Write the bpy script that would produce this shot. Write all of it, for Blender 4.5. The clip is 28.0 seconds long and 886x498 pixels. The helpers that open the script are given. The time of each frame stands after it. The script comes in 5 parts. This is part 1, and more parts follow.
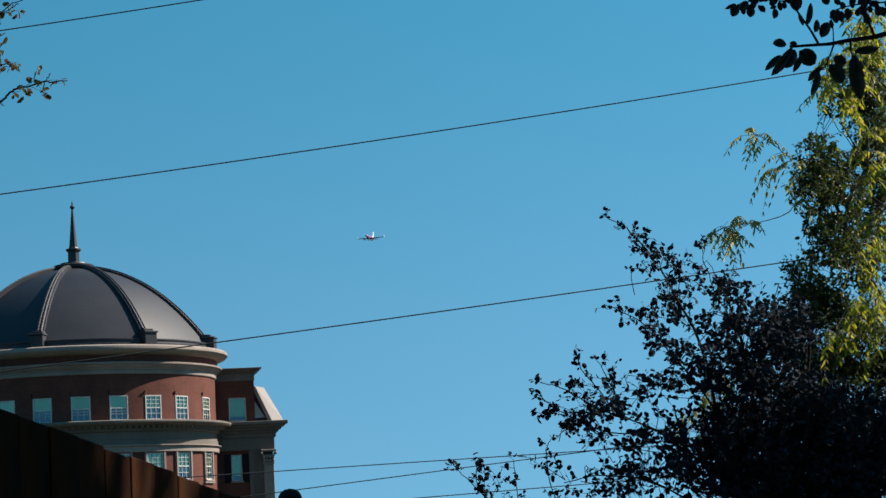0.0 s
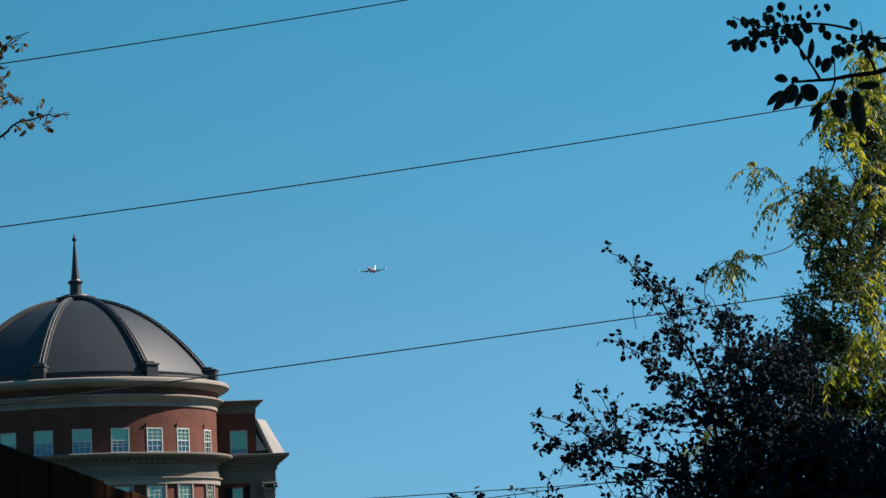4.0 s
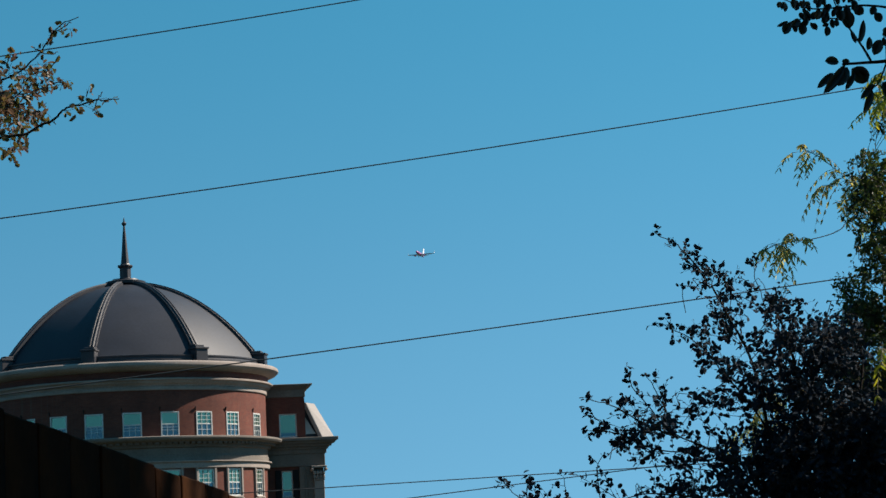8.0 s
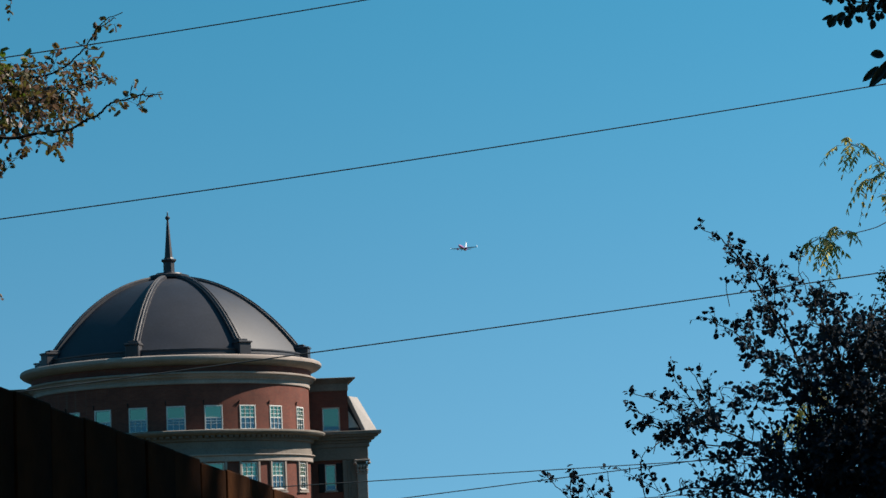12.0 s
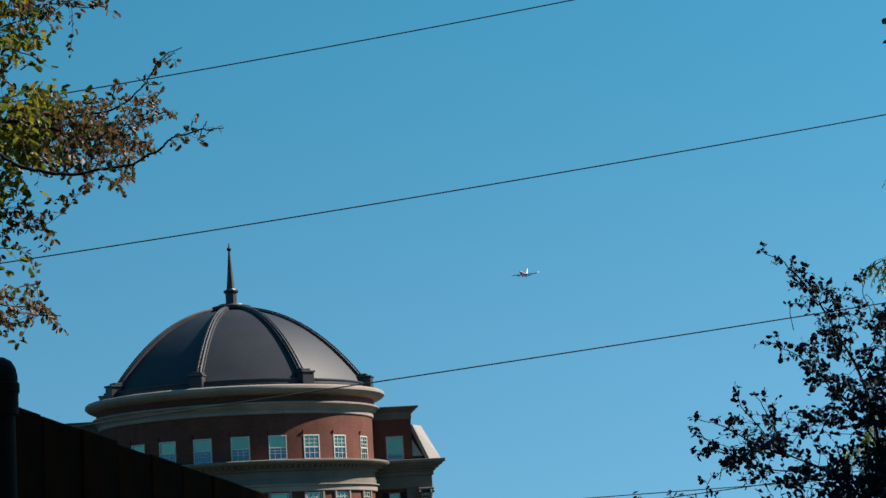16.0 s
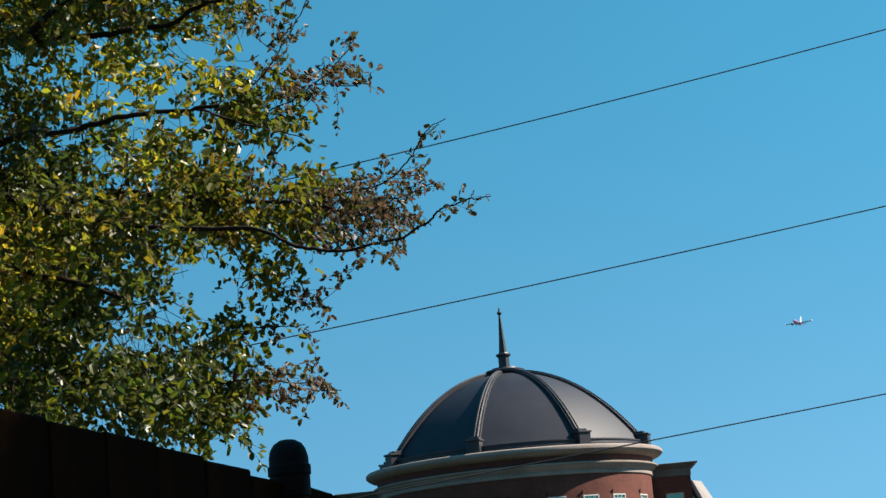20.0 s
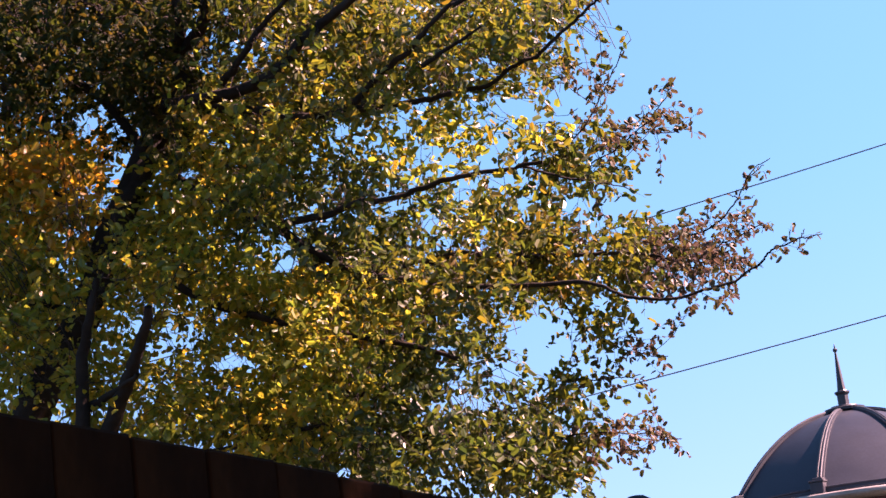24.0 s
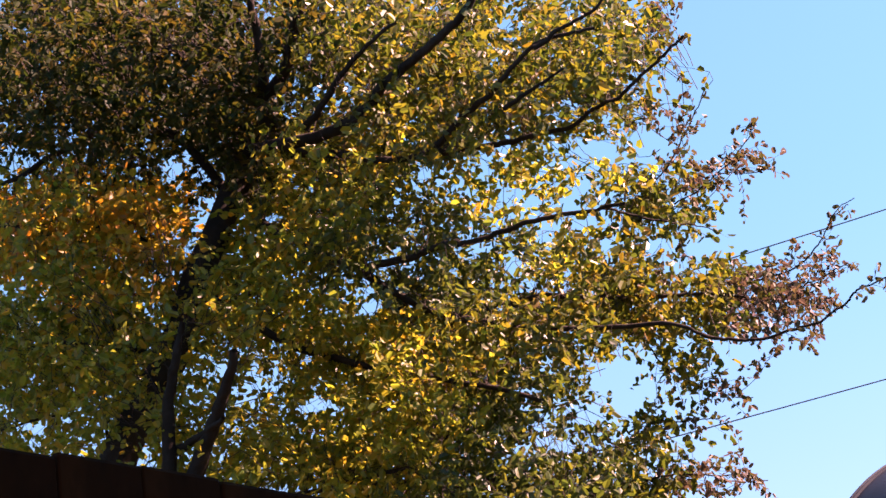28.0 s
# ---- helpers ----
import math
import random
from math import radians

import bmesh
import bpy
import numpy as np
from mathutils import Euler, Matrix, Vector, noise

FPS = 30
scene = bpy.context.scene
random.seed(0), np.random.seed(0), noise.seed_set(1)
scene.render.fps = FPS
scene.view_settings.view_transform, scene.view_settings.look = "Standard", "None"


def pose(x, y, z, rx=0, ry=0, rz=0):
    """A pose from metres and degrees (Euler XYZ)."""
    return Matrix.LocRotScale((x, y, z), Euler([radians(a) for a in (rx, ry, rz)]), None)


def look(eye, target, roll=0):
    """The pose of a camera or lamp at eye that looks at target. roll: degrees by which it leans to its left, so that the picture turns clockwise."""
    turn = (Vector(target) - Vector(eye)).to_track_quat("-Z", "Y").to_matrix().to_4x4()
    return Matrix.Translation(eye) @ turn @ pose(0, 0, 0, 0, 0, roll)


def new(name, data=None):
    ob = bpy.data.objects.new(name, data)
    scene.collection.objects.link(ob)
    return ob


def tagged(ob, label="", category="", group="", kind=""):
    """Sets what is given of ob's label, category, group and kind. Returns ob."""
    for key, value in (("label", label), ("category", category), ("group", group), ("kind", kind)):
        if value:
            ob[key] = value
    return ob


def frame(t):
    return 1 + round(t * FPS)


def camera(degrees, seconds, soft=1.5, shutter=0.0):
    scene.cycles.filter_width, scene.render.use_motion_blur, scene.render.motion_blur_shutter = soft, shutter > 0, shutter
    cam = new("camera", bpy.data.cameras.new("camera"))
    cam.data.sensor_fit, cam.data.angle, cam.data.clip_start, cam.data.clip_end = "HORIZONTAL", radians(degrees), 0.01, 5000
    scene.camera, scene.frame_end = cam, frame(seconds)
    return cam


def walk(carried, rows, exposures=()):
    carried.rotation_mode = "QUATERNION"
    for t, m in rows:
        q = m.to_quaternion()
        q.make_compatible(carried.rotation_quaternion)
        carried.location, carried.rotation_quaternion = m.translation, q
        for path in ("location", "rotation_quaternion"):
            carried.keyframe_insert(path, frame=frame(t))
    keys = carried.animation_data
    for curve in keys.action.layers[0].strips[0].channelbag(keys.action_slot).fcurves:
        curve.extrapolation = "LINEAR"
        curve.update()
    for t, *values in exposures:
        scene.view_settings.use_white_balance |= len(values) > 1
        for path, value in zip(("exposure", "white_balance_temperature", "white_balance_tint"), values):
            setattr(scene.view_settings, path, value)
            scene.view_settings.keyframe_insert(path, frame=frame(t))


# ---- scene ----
cam = camera(24.25, 28.0, soft=1.5)
walk(cam, [
    (0, pose(0.0144, -0.0036, 1.5748, 97.725, 3.064, -9.855)),
    (0.5, pose(0.0152, -0.0033, 1.5758, 97.766, 2.955, -9.864)),
    (1, pose(0.02, -0.0044, 1.5734, 97.959, 3, -9.692)),
    (1.5, pose(0.0185, -0.0033, 1.5773, 98.278, 2.971, -10.017)),
    (2, pose(0.0199, -0.003, 1.5769, 98.005, 3.035, -10.167)),
    (2.5, pose(0.0179, -0.0027, 1.5802, 98.448, 3.019, -9.895)),
    (4.5, pose(0.0154, -0.0036, 1.5808, 98.655, 2.931, -9.752)),
    (5, pose(0.0149, -0.0038, 1.5806, 98.664, 2.72, -9.096)),
    (5.5, pose(0.0163, -0.0034, 1.5814, 98.524, 2.792, -8.985)),
    (6, pose(0.0187, -0.0045, 1.5825, 98.35, 2.873, -9.277)),
    (6.5, pose(0.0162, -0.0026, 1.5791, 98.416, 2.756, -9.217)),
    (7, pose(0.0152, -0.0003, 1.5788, 98.273, 2.677, -8.941)),
    (7.5, pose(0.0128, 0.002, 1.579, 98.571, 2.771, -8.827)),
    (8, pose(0.0155, 0.0039, 1.5824, 98.251, 2.865, -8.469)),
    (8.5, pose(0.0105, 0.0056, 1.5826, 98.271, 2.786, -8.461)),
    (9, pose(0.0101, 0.0064, 1.5815, 98.507, 2.66, -8.039)),
    (9.5, pose(0.0127, 0.0061, 1.5828, 98.453, 2.772, -8.256)),
    (10, pose(0.0144, 0.0048, 1.584, 98.158, 2.808, -7.96)),
    (10.5, pose(0.0096, 0.0047, 1.5857, 98.257, 2.702, -7.903)),
    (11, pose(0.007, 0.004, 1.5826, 98.159, 2.482, -7.879)),
    (11.5, pose(0.0081, 0.002, 1.5906, 98.43, 2.814, -7.678)),
    (12, pose(0.0116, 0.0019, 1.5851, 98.133, 2.767, -7.285)),
    (12.5, pose(0.0228, 0.0005, 1.5805, 98.301, 2.904, -6.882)),
    (14.5, pose(0.021, -0.0032, 1.5883, 98.827, 3.323, -7.321)),
    (15, pose(0.0097, -0.0027, 1.5895, 99.079, 3.28, -6.051)),
    (15.5, pose(0.008, -0, 1.5941, 99.064, 3.427, -5.636)),
    (16, pose(0.0085, 0.0018, 1.5955, 98.985, 3.423, -5.475)),
    (16.5, pose(0.006, 0.0033, 1.5942, 98.797, 3.417, -5.243)),
    (17, pose(0, 0.0057, 1.5989, 99.132, 3.312, -4.495)),
    (17.5, pose(-0.0022, 0.0073, 1.5997, 99.426, 3.255, -4.268)),
    (18, pose(-0.0036, 0.0067, 1.5996, 99.296, 3.518, -3.661)),
    (18.5, pose(-0.0057, 0.0056, 1.6012, 99.452, 4.22, -1.151)),
    (19, pose(-0.0093, 0.0016, 1.6119, 100.81, 5.151, 1.124)),
    (19.5, pose(-0.0077, 0.0017, 1.6083, 101.029, 4.942, 2.092)),
    (20, pose(-0.0077, -0.001, 1.6128, 101.23, 5.176, 2.405)),
    (20.5, pose(-0.006, -0.0026, 1.615, 101.978, 5.848, 3.565)),
    (21, pose(-0.0114, -0.0041, 1.6223, 102.364, 6.031, 6.048)),
    (21.5, pose(-0.012, -0.0042, 1.6301, 102.792, 6.468, 7.148)),
    (22, pose(-0.0136, -0.0017, 1.6302, 103.143, 6.419, 9.032)),
    (22.5, pose(-0.0226, -0.0002, 1.6343, 103.278, 6.526, 9.807)),
    (24.5, pose(-0.0238, 0.0079, 1.6269, 103.732, 6.749, 12.404)),
    (25, pose(-0.0274, 0.0053, 1.6338, 104.045, 6.779, 12.397)),
    (25.5, pose(-0.0262, 0.0015, 1.6305, 104.555, 6.882, 13.062)),
    (26, pose(-0.0287, -0.0033, 1.6347, 104.718, 6.67, 13.281)),
    (26.5, pose(-0.0291, -0.0074, 1.6329, 104.937, 6.601, 13.242)),
    (27, pose(-0.0298, -0.0087, 1.6305, 105.147, 6.764, 13.154)),
    (27.5, pose(-0.0284, -0.0086, 1.6314, 104.866, 6.907, 13.445)),
    (28, pose(-0.0259, -0.0073, 1.6288, 105.032, 6.567, 14.382)),
], exposures=[(0.0, 1.058, 6500, 10), (17.5, 1.068, 6500, 10), (19.0, 1.288, 6500, 10), (20.5, 1.428, 6550, 12), (22.0, 1.998, 7250, 26),
               (22.5, 2.178, 7400, 34), (24.5, 2.528, 7550, 73), (28.0, 2.600, 8100, 69)])

# ---- light ----
SUN_AZ, SUN_EL = 78.5, 41.0
SUN_DIR = Vector((math.sin(radians(SUN_AZ)) * math.cos(radians(SUN_EL)),
                  math.cos(radians(SUN_AZ)) * math.cos(radians(SUN_EL)), math.sin(radians(SUN_EL))))
world = bpy.data.worlds.new("sky")
scene.world = world
world.use_nodes = True
wn = world.node_tree
sky = wn.nodes.new("ShaderNodeTexSky")
sky.sky_type, sky.sun_disc = "NISHITA", False
sky.sun_elevation, sky.sun_rotation = radians(SUN_EL), radians(SUN_AZ)
sky.air_density, sky.dust_density, sky.ozone_density = 1.0, 0.0, 4.0
wn.nodes["Background"].inputs["Strength"].default_value = 0.074
# the clear sky keeps its blue low down and pales a little in the haze near the horizon
way = wn.nodes.new("ShaderNodeTexCoord")
lift = wn.nodes.new("ShaderNodeVectorMath")
lift.inputs[1].default_value = (0.0, 0.0, 0.30)
flat = wn.nodes.new("ShaderNodeVectorMath")
flat.operation = "NORMALIZE"
tone = wn.nodes.new("ShaderNodeMix")
tone.data_type, tone.blend_type = "RGBA", "MULTIPLY"
tone.inputs[0].default_value = 1.0
height = wn.nodes.new("ShaderNodeSeparateXYZ")
haze = wn.nodes.new("ShaderNodeMapRange")
haze.interpolation_type = "SMOOTHSTEP"
for i, value in enumerate((0.0, 0.30, 0.67, 0.37)):
    haze.inputs[i + 1].default_value = value
warm = wn.nodes.new("ShaderNodeCombineColor")
warm.inputs[1].default_value, warm.inputs[2].default_value = 1.03, 0.89
wn.links.new(way.outputs["Generated"], height.inputs[0])
wn.links.new(height.outputs[2], haze.inputs[0])
wn.links.new(haze.outputs[0], warm.inputs[0])
wn.links.new(warm.outputs[0], tone.inputs[7])
wn.links.new(way.outputs["Generated"], lift.inputs[0])
wn.links.new(lift.outputs[0], flat.inputs[0])
wn.links.new(flat.outputs[0], sky.inputs["Vector"])
wn.links.new(sky.outputs[0], tone.inputs[6])
wn.links.new(tone.outputs[2], wn.nodes["Background"].inputs["Color"])
sun = new("sun", bpy.data.lights.new("sun", "SUN"))
sun.data.energy, sun.data.angle, sun.data.color = 4.6, radians(0.55), (1.0, 0.89, 0.76)
sun.matrix_world = look(SUN_DIR * 50, (0, 0, 0))


# ---- materials ----
def material(name, rough=0.6, metal=0.0, spec=0.5):
    m = bpy.data.materials.new(name)
    m.use_nodes = True
    t = m.node_tree
    b = t.nodes["Principled BSDF"]
    b.inputs["Roughness"].default_value, b.inputs["Metallic"].default_value = rough, metal
    b.inputs["Specular IOR Level"].default_value = spec
    return m, t, b


def node(t, kind, **values):
    n = t.nodes.new(kind)
    for k, v in values.items():
        n.inputs[k].default_value = v
    return n


def ramp(t, fac, *stops):
    n = t.nodes.new("ShaderNodeValToRGB")
    e = n.color_ramp.elements
    while len(e) < len(stops):
        e.new(0.5)
    for el, (p, c) in zip(e, stops):
        el.position, el.color = p, (*c, 1)
    t.links.new(fac, n.inputs[0])
    return n.outputs[0]


def mixed(t, kind, fac, a, b):
    n = t.nodes.new("ShaderNodeMix")
    n.data_type, n.blend_type = "RGBA", kind
    for sock, v in ((n.inputs[0], fac), (n.inputs[6], a), (n.inputs[7], b)):
        if isinstance(v, (int, float)):
            sock.default_value = v
        elif isinstance(v, tuple):
            sock.default_value = (*v, 1)
        else:
            t.links.new(v, sock)
    return n.outputs[2]


def bumped(t, b, height, strength, dist):
    n = node(t, "ShaderNodeBump", Strength=strength, Distance=dist)
    t.links.new(height, n.inputs["Height"])
    t.links.new(n.outputs[0], b.inputs["Normal"])


def speckled(name, c0, c1, scale, fine, rough=0.7, metal=0.0, bump=0.3, dist=0.01, spec=0.4, stain=None):
    """Two-scale noise between two colours, with fine relief; stain darkens in vertical runs."""
    m, t, b = material(name, rough, metal, spec)
    co = t.nodes.new("ShaderNodeTexCoord").outputs["Object"]
    big, small = node(t, "ShaderNodeTexNoise", Scale=scale, Detail=4), node(t, "ShaderNodeTexNoise", Scale=fine, Detail=6)
    for n in (big, small):
        t.links.new(co, n.inputs["Vector"])
    col = ramp(t, big.outputs[0], (0.3, c0), (0.7, c1))
    col = mixed(t, "MULTIPLY", 0.6, col, ramp(t, small.outputs[0], (0.25, (0.6, 0.6, 0.6)), (0.75, (1.15, 1.15, 1.15))))
    if stain:
        mp = node(t, "ShaderNodeMapping", Scale=(stain, stain, stain * 0.12))
        t.links.new(co, mp.inputs["Vector"])
        run = node(t, "ShaderNodeTexNoise", Scale=1.0, Detail=5)
        t.links.new(mp.outputs[0], run.inputs["Vector"])
        col = mixed(t, "MULTIPLY", 0.7, col, ramp(t, run.outputs[0], (0.32, (0.72, 0.7, 0.68)), (0.6, (1.0, 1.0, 1.0))))
    t.links.new(col, b.inputs["Base Color"])
    rr = node(t, "ShaderNodeMapRange")
    rr.inputs[3].default_value, rr.inputs[4].default_value = rough - 0.1, min(1.0, rough + 0.12)
    t.links.new(big.outputs[0], rr.inputs[0])
    t.links.new(rr.outputs[0], b.inputs["Roughness"])
    bumped(t, b, small.outputs[0], bump, dist)
    return m


def brickwork(name):
    m, t, b = material(name, 0.85, 0, 0.25)
    co = t.nodes.new("ShaderNodeTexCoord").outputs["Object"]
    sep = t.nodes.new("ShaderNodeSeparateXYZ")
    t.links.new(co, sep.inputs[0])
    add = t.nodes.new("ShaderNodeMath")
    t.links.new(sep.outputs[0], add.inputs[0])
    t.links.new(sep.outputs[1], add.inputs[1])
    com = t.nodes.new("ShaderNodeCombineXYZ")
    t.links.new(add.outputs[0], com.inputs[0])
    t.links.new(sep.outputs[2], com.inputs[1])
    br = node(t, "ShaderNodeTexBrick", Color1=(0.150, 0.043, 0.029, 1), Color2=(0.108, 0.030, 0.022, 1), Mortar=(0.115, 0.070, 0.055, 1))
    br.inputs["Scale"].default_value = 1.0
    br.inputs["Brick Width"].default_value, br.inputs["Row Height"].default_value = 0.22, 0.075
    br.inputs["Mortar Size"].default_value = 0.006
    t.links.new(com.outputs[0], br.inputs["Vector"])
    big = node(t, "ShaderNodeTexNoise", Scale=0.7, Detail=5)
    t.links.new(co, big.inputs["Vector"])
    t.links.new(mixed(t, "MULTIPLY", 0.7, br.outputs["Color"], ramp(t, big.outputs[0], (0.3, (0.588, 0.571, 0.554)), (0.7, (1.1, 1.06, 1.0)))), b.inputs["Base Color"])
    bumped(t, b, br.outputs["Fac"], -0.4, 0.01)
    return m


def leafy(name, stops, cluster, through_light=0.45, rough=0.5, spec=0.35, island=0.5):
    """Leaves: hue by clump and by single leaf, part of the light passing through the blade."""
    m, t, b = material(name, rough, 0, spec)
    co = t.nodes.new("ShaderNodeTexCoord").outputs["Object"]
    n = node(t, "ShaderNodeTexNoise", Scale=cluster, Detail=3)
    t.links.new(co, n.inputs["Vector"])
    geo = t.nodes.new("ShaderNodeNewGeometry")
    mx = t.nodes.new("ShaderNodeMix")
    mx.inputs[0].default_value = island
    t.links.new(n.outputs[0], mx.inputs[2])
    t.links.new(geo.outputs["Random Per Island"], mx.inputs[3])
    col = ramp(t, mx.outputs[0], *stops)
    t.links.new(col, b.inputs["Base Color"])
    tr = t.nodes.new("ShaderNodeBsdfTranslucent")
    t.links.new(mixed(t, "MULTIPLY", 1.0, col, (1.6, 1.55, 1.0)), tr.inputs[0])
    sh = node(t, "ShaderNodeMixShader", Fac=through_light)
    t.links.new(b.outputs[0], sh.inputs[1])
    t.links.new(tr.outputs[0], sh.inputs[2])
    t.links.new(sh.outputs[0], t.nodes["Material Output"].inputs["Surface"])
    return m


BRICK = brickwork("red_brick")
STONE = speckled("cream_cast_stone", (0.275, 0.228, 0.20), (0.315, 0.263, 0.232), 0.5, 9, 0.8, stain=0.6)
# grey stone made darker: shade on ledges and bands is put into its colour
STONE_GREY = speckled("shade_darkened_limestone", (0.140, 0.120, 0.102), (0.180, 0.154, 0.132), 0.4, 8, 0.85, stain=0.6)
ROOF_TILE = speckled("pale_roof_cladding", (0.23, 0.21, 0.195), (0.28, 0.255, 0.24), 0.8, 14, 0.7)
DOME_METAL = speckled("dark_dome_metal", (0.0155, 0.0185, 0.029), (0.022, 0.0255, 0.037), 0.25, 6, 0.52, 0.0, 0.05, 0.02, 0.30, stain=0.5)
RIB_METAL = speckled("dark_rib_metal", (0.020, 0.020, 0.026), (0.030, 0.029, 0.036), 0.8, 8, 0.5, 0.0, 0.05, 0.02, 0.4)
FRAME_PAINT = speckled("cream_window_paint", (0.52, 0.52, 0.49), (0.60, 0.59, 0.56), 1.2, 20, 0.5)
ROOFING = speckled("flat_roof_membrane", (0.168, 0.16, 0.151), (0.235, 0.227, 0.21), 0.4, 6, 0.9)
# brown boards; the near-black is deep shade put into the base colour
WOOD = speckled("shade_darkened_fence_board", (0.0022, 0.0012, 0.0007), (0.062, 0.023, 0.0072), 5, 60, 0.85, 0, 0.4, 0.003, 0.05, stain=9)
POST_METAL = speckled("dull_black_post_metal", (0.006, 0.006, 0.007), (0.011, 0.011, 0.012), 12, 90, 0.7, 0.0, 0.1, 0.001, 0.2)
CABLE = speckled("black_cable_sheath", (0.02, 0.022, 0.025), (0.035, 0.037, 0.04), 3, 40, 0.6)
BARK = speckled("rough_dark_brown_bark", (0.018, 0.013, 0.010), (0.045, 0.034, 0.026), 4, 40, 0.9, 0, 0.8, 0.01, 0.15, stain=14)
TWIG = speckled("thin_dark_twig_bark", (0.030, 0.021, 0.018), (0.06, 0.044, 0.036), 9, 70, 0.85, 0, 0.3, 0.002, 0.2)
PALE_TWIG = speckled("pale_smooth_twig_bark", (0.22, 0.18, 0.13), (0.32, 0.27, 0.20), 9, 70, 0.7, 0, 0.2, 0.002, 0.3)
GRASS = speckled("dry_lawn", (0.022, 0.03, 0.012), (0.045, 0.042, 0.02), 0.3, 12, 0.95, 0, 0.6, 0.03, 0.2)


def window_glass(name, c0, c1, metal):
    m, t, b = material(name, 0.04, metal, 0.8)
    co = t.nodes.new("ShaderNodeTexCoord").outputs["Object"]
    n = node(t, "ShaderNodeTexNoise", Scale=0.8, Detail=2)
    t.links.new(co, n.inputs["Vector"])
    t.links.new(ramp(t, n.outputs[0], (0.3, c0), (0.7, c1)), b.inputs["Base Color"])
    bumped(t, b, n.outputs[0], 0.05, 0.02)
    return m


GLASS = window_glass("coated_window_glass", (0.14, 0.26, 0.19), (0.19, 0.32, 0.22), 0.75)
GLASS_LOW = window_glass("clear_window_glass", (0.06, 0.12, 0.15), (0.10, 0.17, 0.19), 0.7)
MIXED_LEAF = leafy("green_and_yellow_leaf", ((0.25, (0.090, 0.135, 0.019)), (0.48, (0.205, 0.22, 0.026)), (0.66, (0.29, 0.245, 0.029)), (0.86, (0.38, 0.19, 0.021))), 1.4, 0.58, 0.40, 0.5, 0.55)
GREEN_LEAF = leafy("deep_green_leaf", ((0.25, (0.030, 0.056, 0.012)), (0.55, (0.072, 0.094, 0.015)), (0.8, (0.132, 0.122, 0.018))), 1.4, 0.5, 0.40, 0.5, 0.55)
YELLOW_LEAF = leafy("yellowing_olive_leaf", ((0.25, (0.036, 0.062, 0.010)), (0.47, (0.080, 0.096, 0.013)), (0.64, (0.130, 0.130, 0.016)), (0.84, (0.18, 0.104, 0.014))), 1.4, 0.52, 0.40, 0.5, 0.55)
ORANGE_LEAF = leafy("orange_autumn_leaf", ((0.25, (0.20, 0.18, 0.022)), (0.5, (0.38, 0.24, 0.022)), (0.75, (0.40, 0.155, 0.016))), 1.6, 0.62, 0.42, 0.45, 0.55)
# dark version of the autumn leaf colours, with the crown's own shade painted in
SHADE_TONE_LEAF = leafy("shade_toned_leaf", ((0.25, (0.015, 0.028, 0.006)), (0.5, (0.034, 0.044, 0.008)), (0.75, (0.080, 0.056, 0.011))), 1.4, 0.5, 0.6, 0.2, 0.55)
RUSSET_LEAF = leafy("russet_autumn_leaf", ((0.25, (0.062, 0.064, 0.022)), (0.45, (0.095, 0.070, 0.034)), (0.6, (0.095, 0.060, 0.048)), (0.8, (0.110, 0.070, 0.070))), 1.6, 0.32, 0.5, 0.25, 0.6)
# backlit shade and a blue lens veil are put into this leaf colour
SILHOUETTE_LEAF = leafy("backlit_shade_leaf", ((0.3, (0.007, 0.015, 0.026)), (0.7, (0.016, 0.028, 0.042))), 1.2, 0.04, 0.8, 0.08)
PINNATE_LEAF = leafy("yellowing_leaflet", ((0.3, (0.062, 0.098, 0.011)), (0.5, (0.178, 0.197, 0.018)), (0.72, (0.338, 0.294, 0.036))), 0.8, 0.55)
PALE_LEAF = leafy("bleached_yellow_leaflet", ((0.3, (0.196, 0.189, 0.070)), (0.7, (0.350, 0.315, 0.140))), 0.8, 0.55)
FINE_LEAF = leafy("fine_green_leaf", ((0.3, (0.018, 0.033, 0.010)), (0.7, (0.045, 0.062, 0.015))), 0.7, 0.4)
# the gloss is real; the blue-black paints in backlit shade and lens flare
BROAD_LEAF = leafy("glossy_backlit_broad_leaf", ((0.3, (0.012, 0.023, 0.038)), (0.66, (0.024, 0.036, 0.040)), (0.85, (0.09, 0.08, 0.03))), 1.0, 0.2, 0.35, 0.5)


# ---- mesh helpers ----
def link_mesh(name, me, mat, parent=None, label=""):
    if mat and not me.materials:
        me.materials.append(mat)
    ob = new(name, me)
    if parent:
        ob.parent = parent
    if label:
        ob["label"] = label
    return ob


def part(name, bm, mat, parent=None, label="", smooth=False, angle=35):
    me = bpy.data.meshes.new(name)
    bmesh.ops.recalc_face_normals(bm, faces=bm.faces)
    bm.to_mesh(me)
    bm.free()
    if smooth:
        me.polygons.foreach_set("use_smooth", [True] * len(me.polygons))
        me.set_sharp_from_angle(angle=radians(angle))
    return link_mesh(name, me, mat, parent, label)


def thing(name, at, label, category, group="", kind=""):
    e = new(name)
    e.empty_display_size = 0.2
    e.location = at
    return tagged(e, label, category, group, kind)


def box(bm, x0, x1, y0, y1, z0, z1, bevel=0.0):
    g = bmesh.ops.create_cube(bm, size=1, matrix=Matrix.Translation(((x0 + x1) / 2, (y0 + y1) / 2, (z0 + z1) / 2)) @ Matrix.Diagonal((abs(x1 - x0), abs(y1 - y0), abs(z1 - z0), 1)))
    if bevel:
        bmesh.ops.bevel(bm, geom=list({e for v in g["verts"] for e in v.link_edges}), offset=bevel, segments=1, affect="EDGES")
    return bm


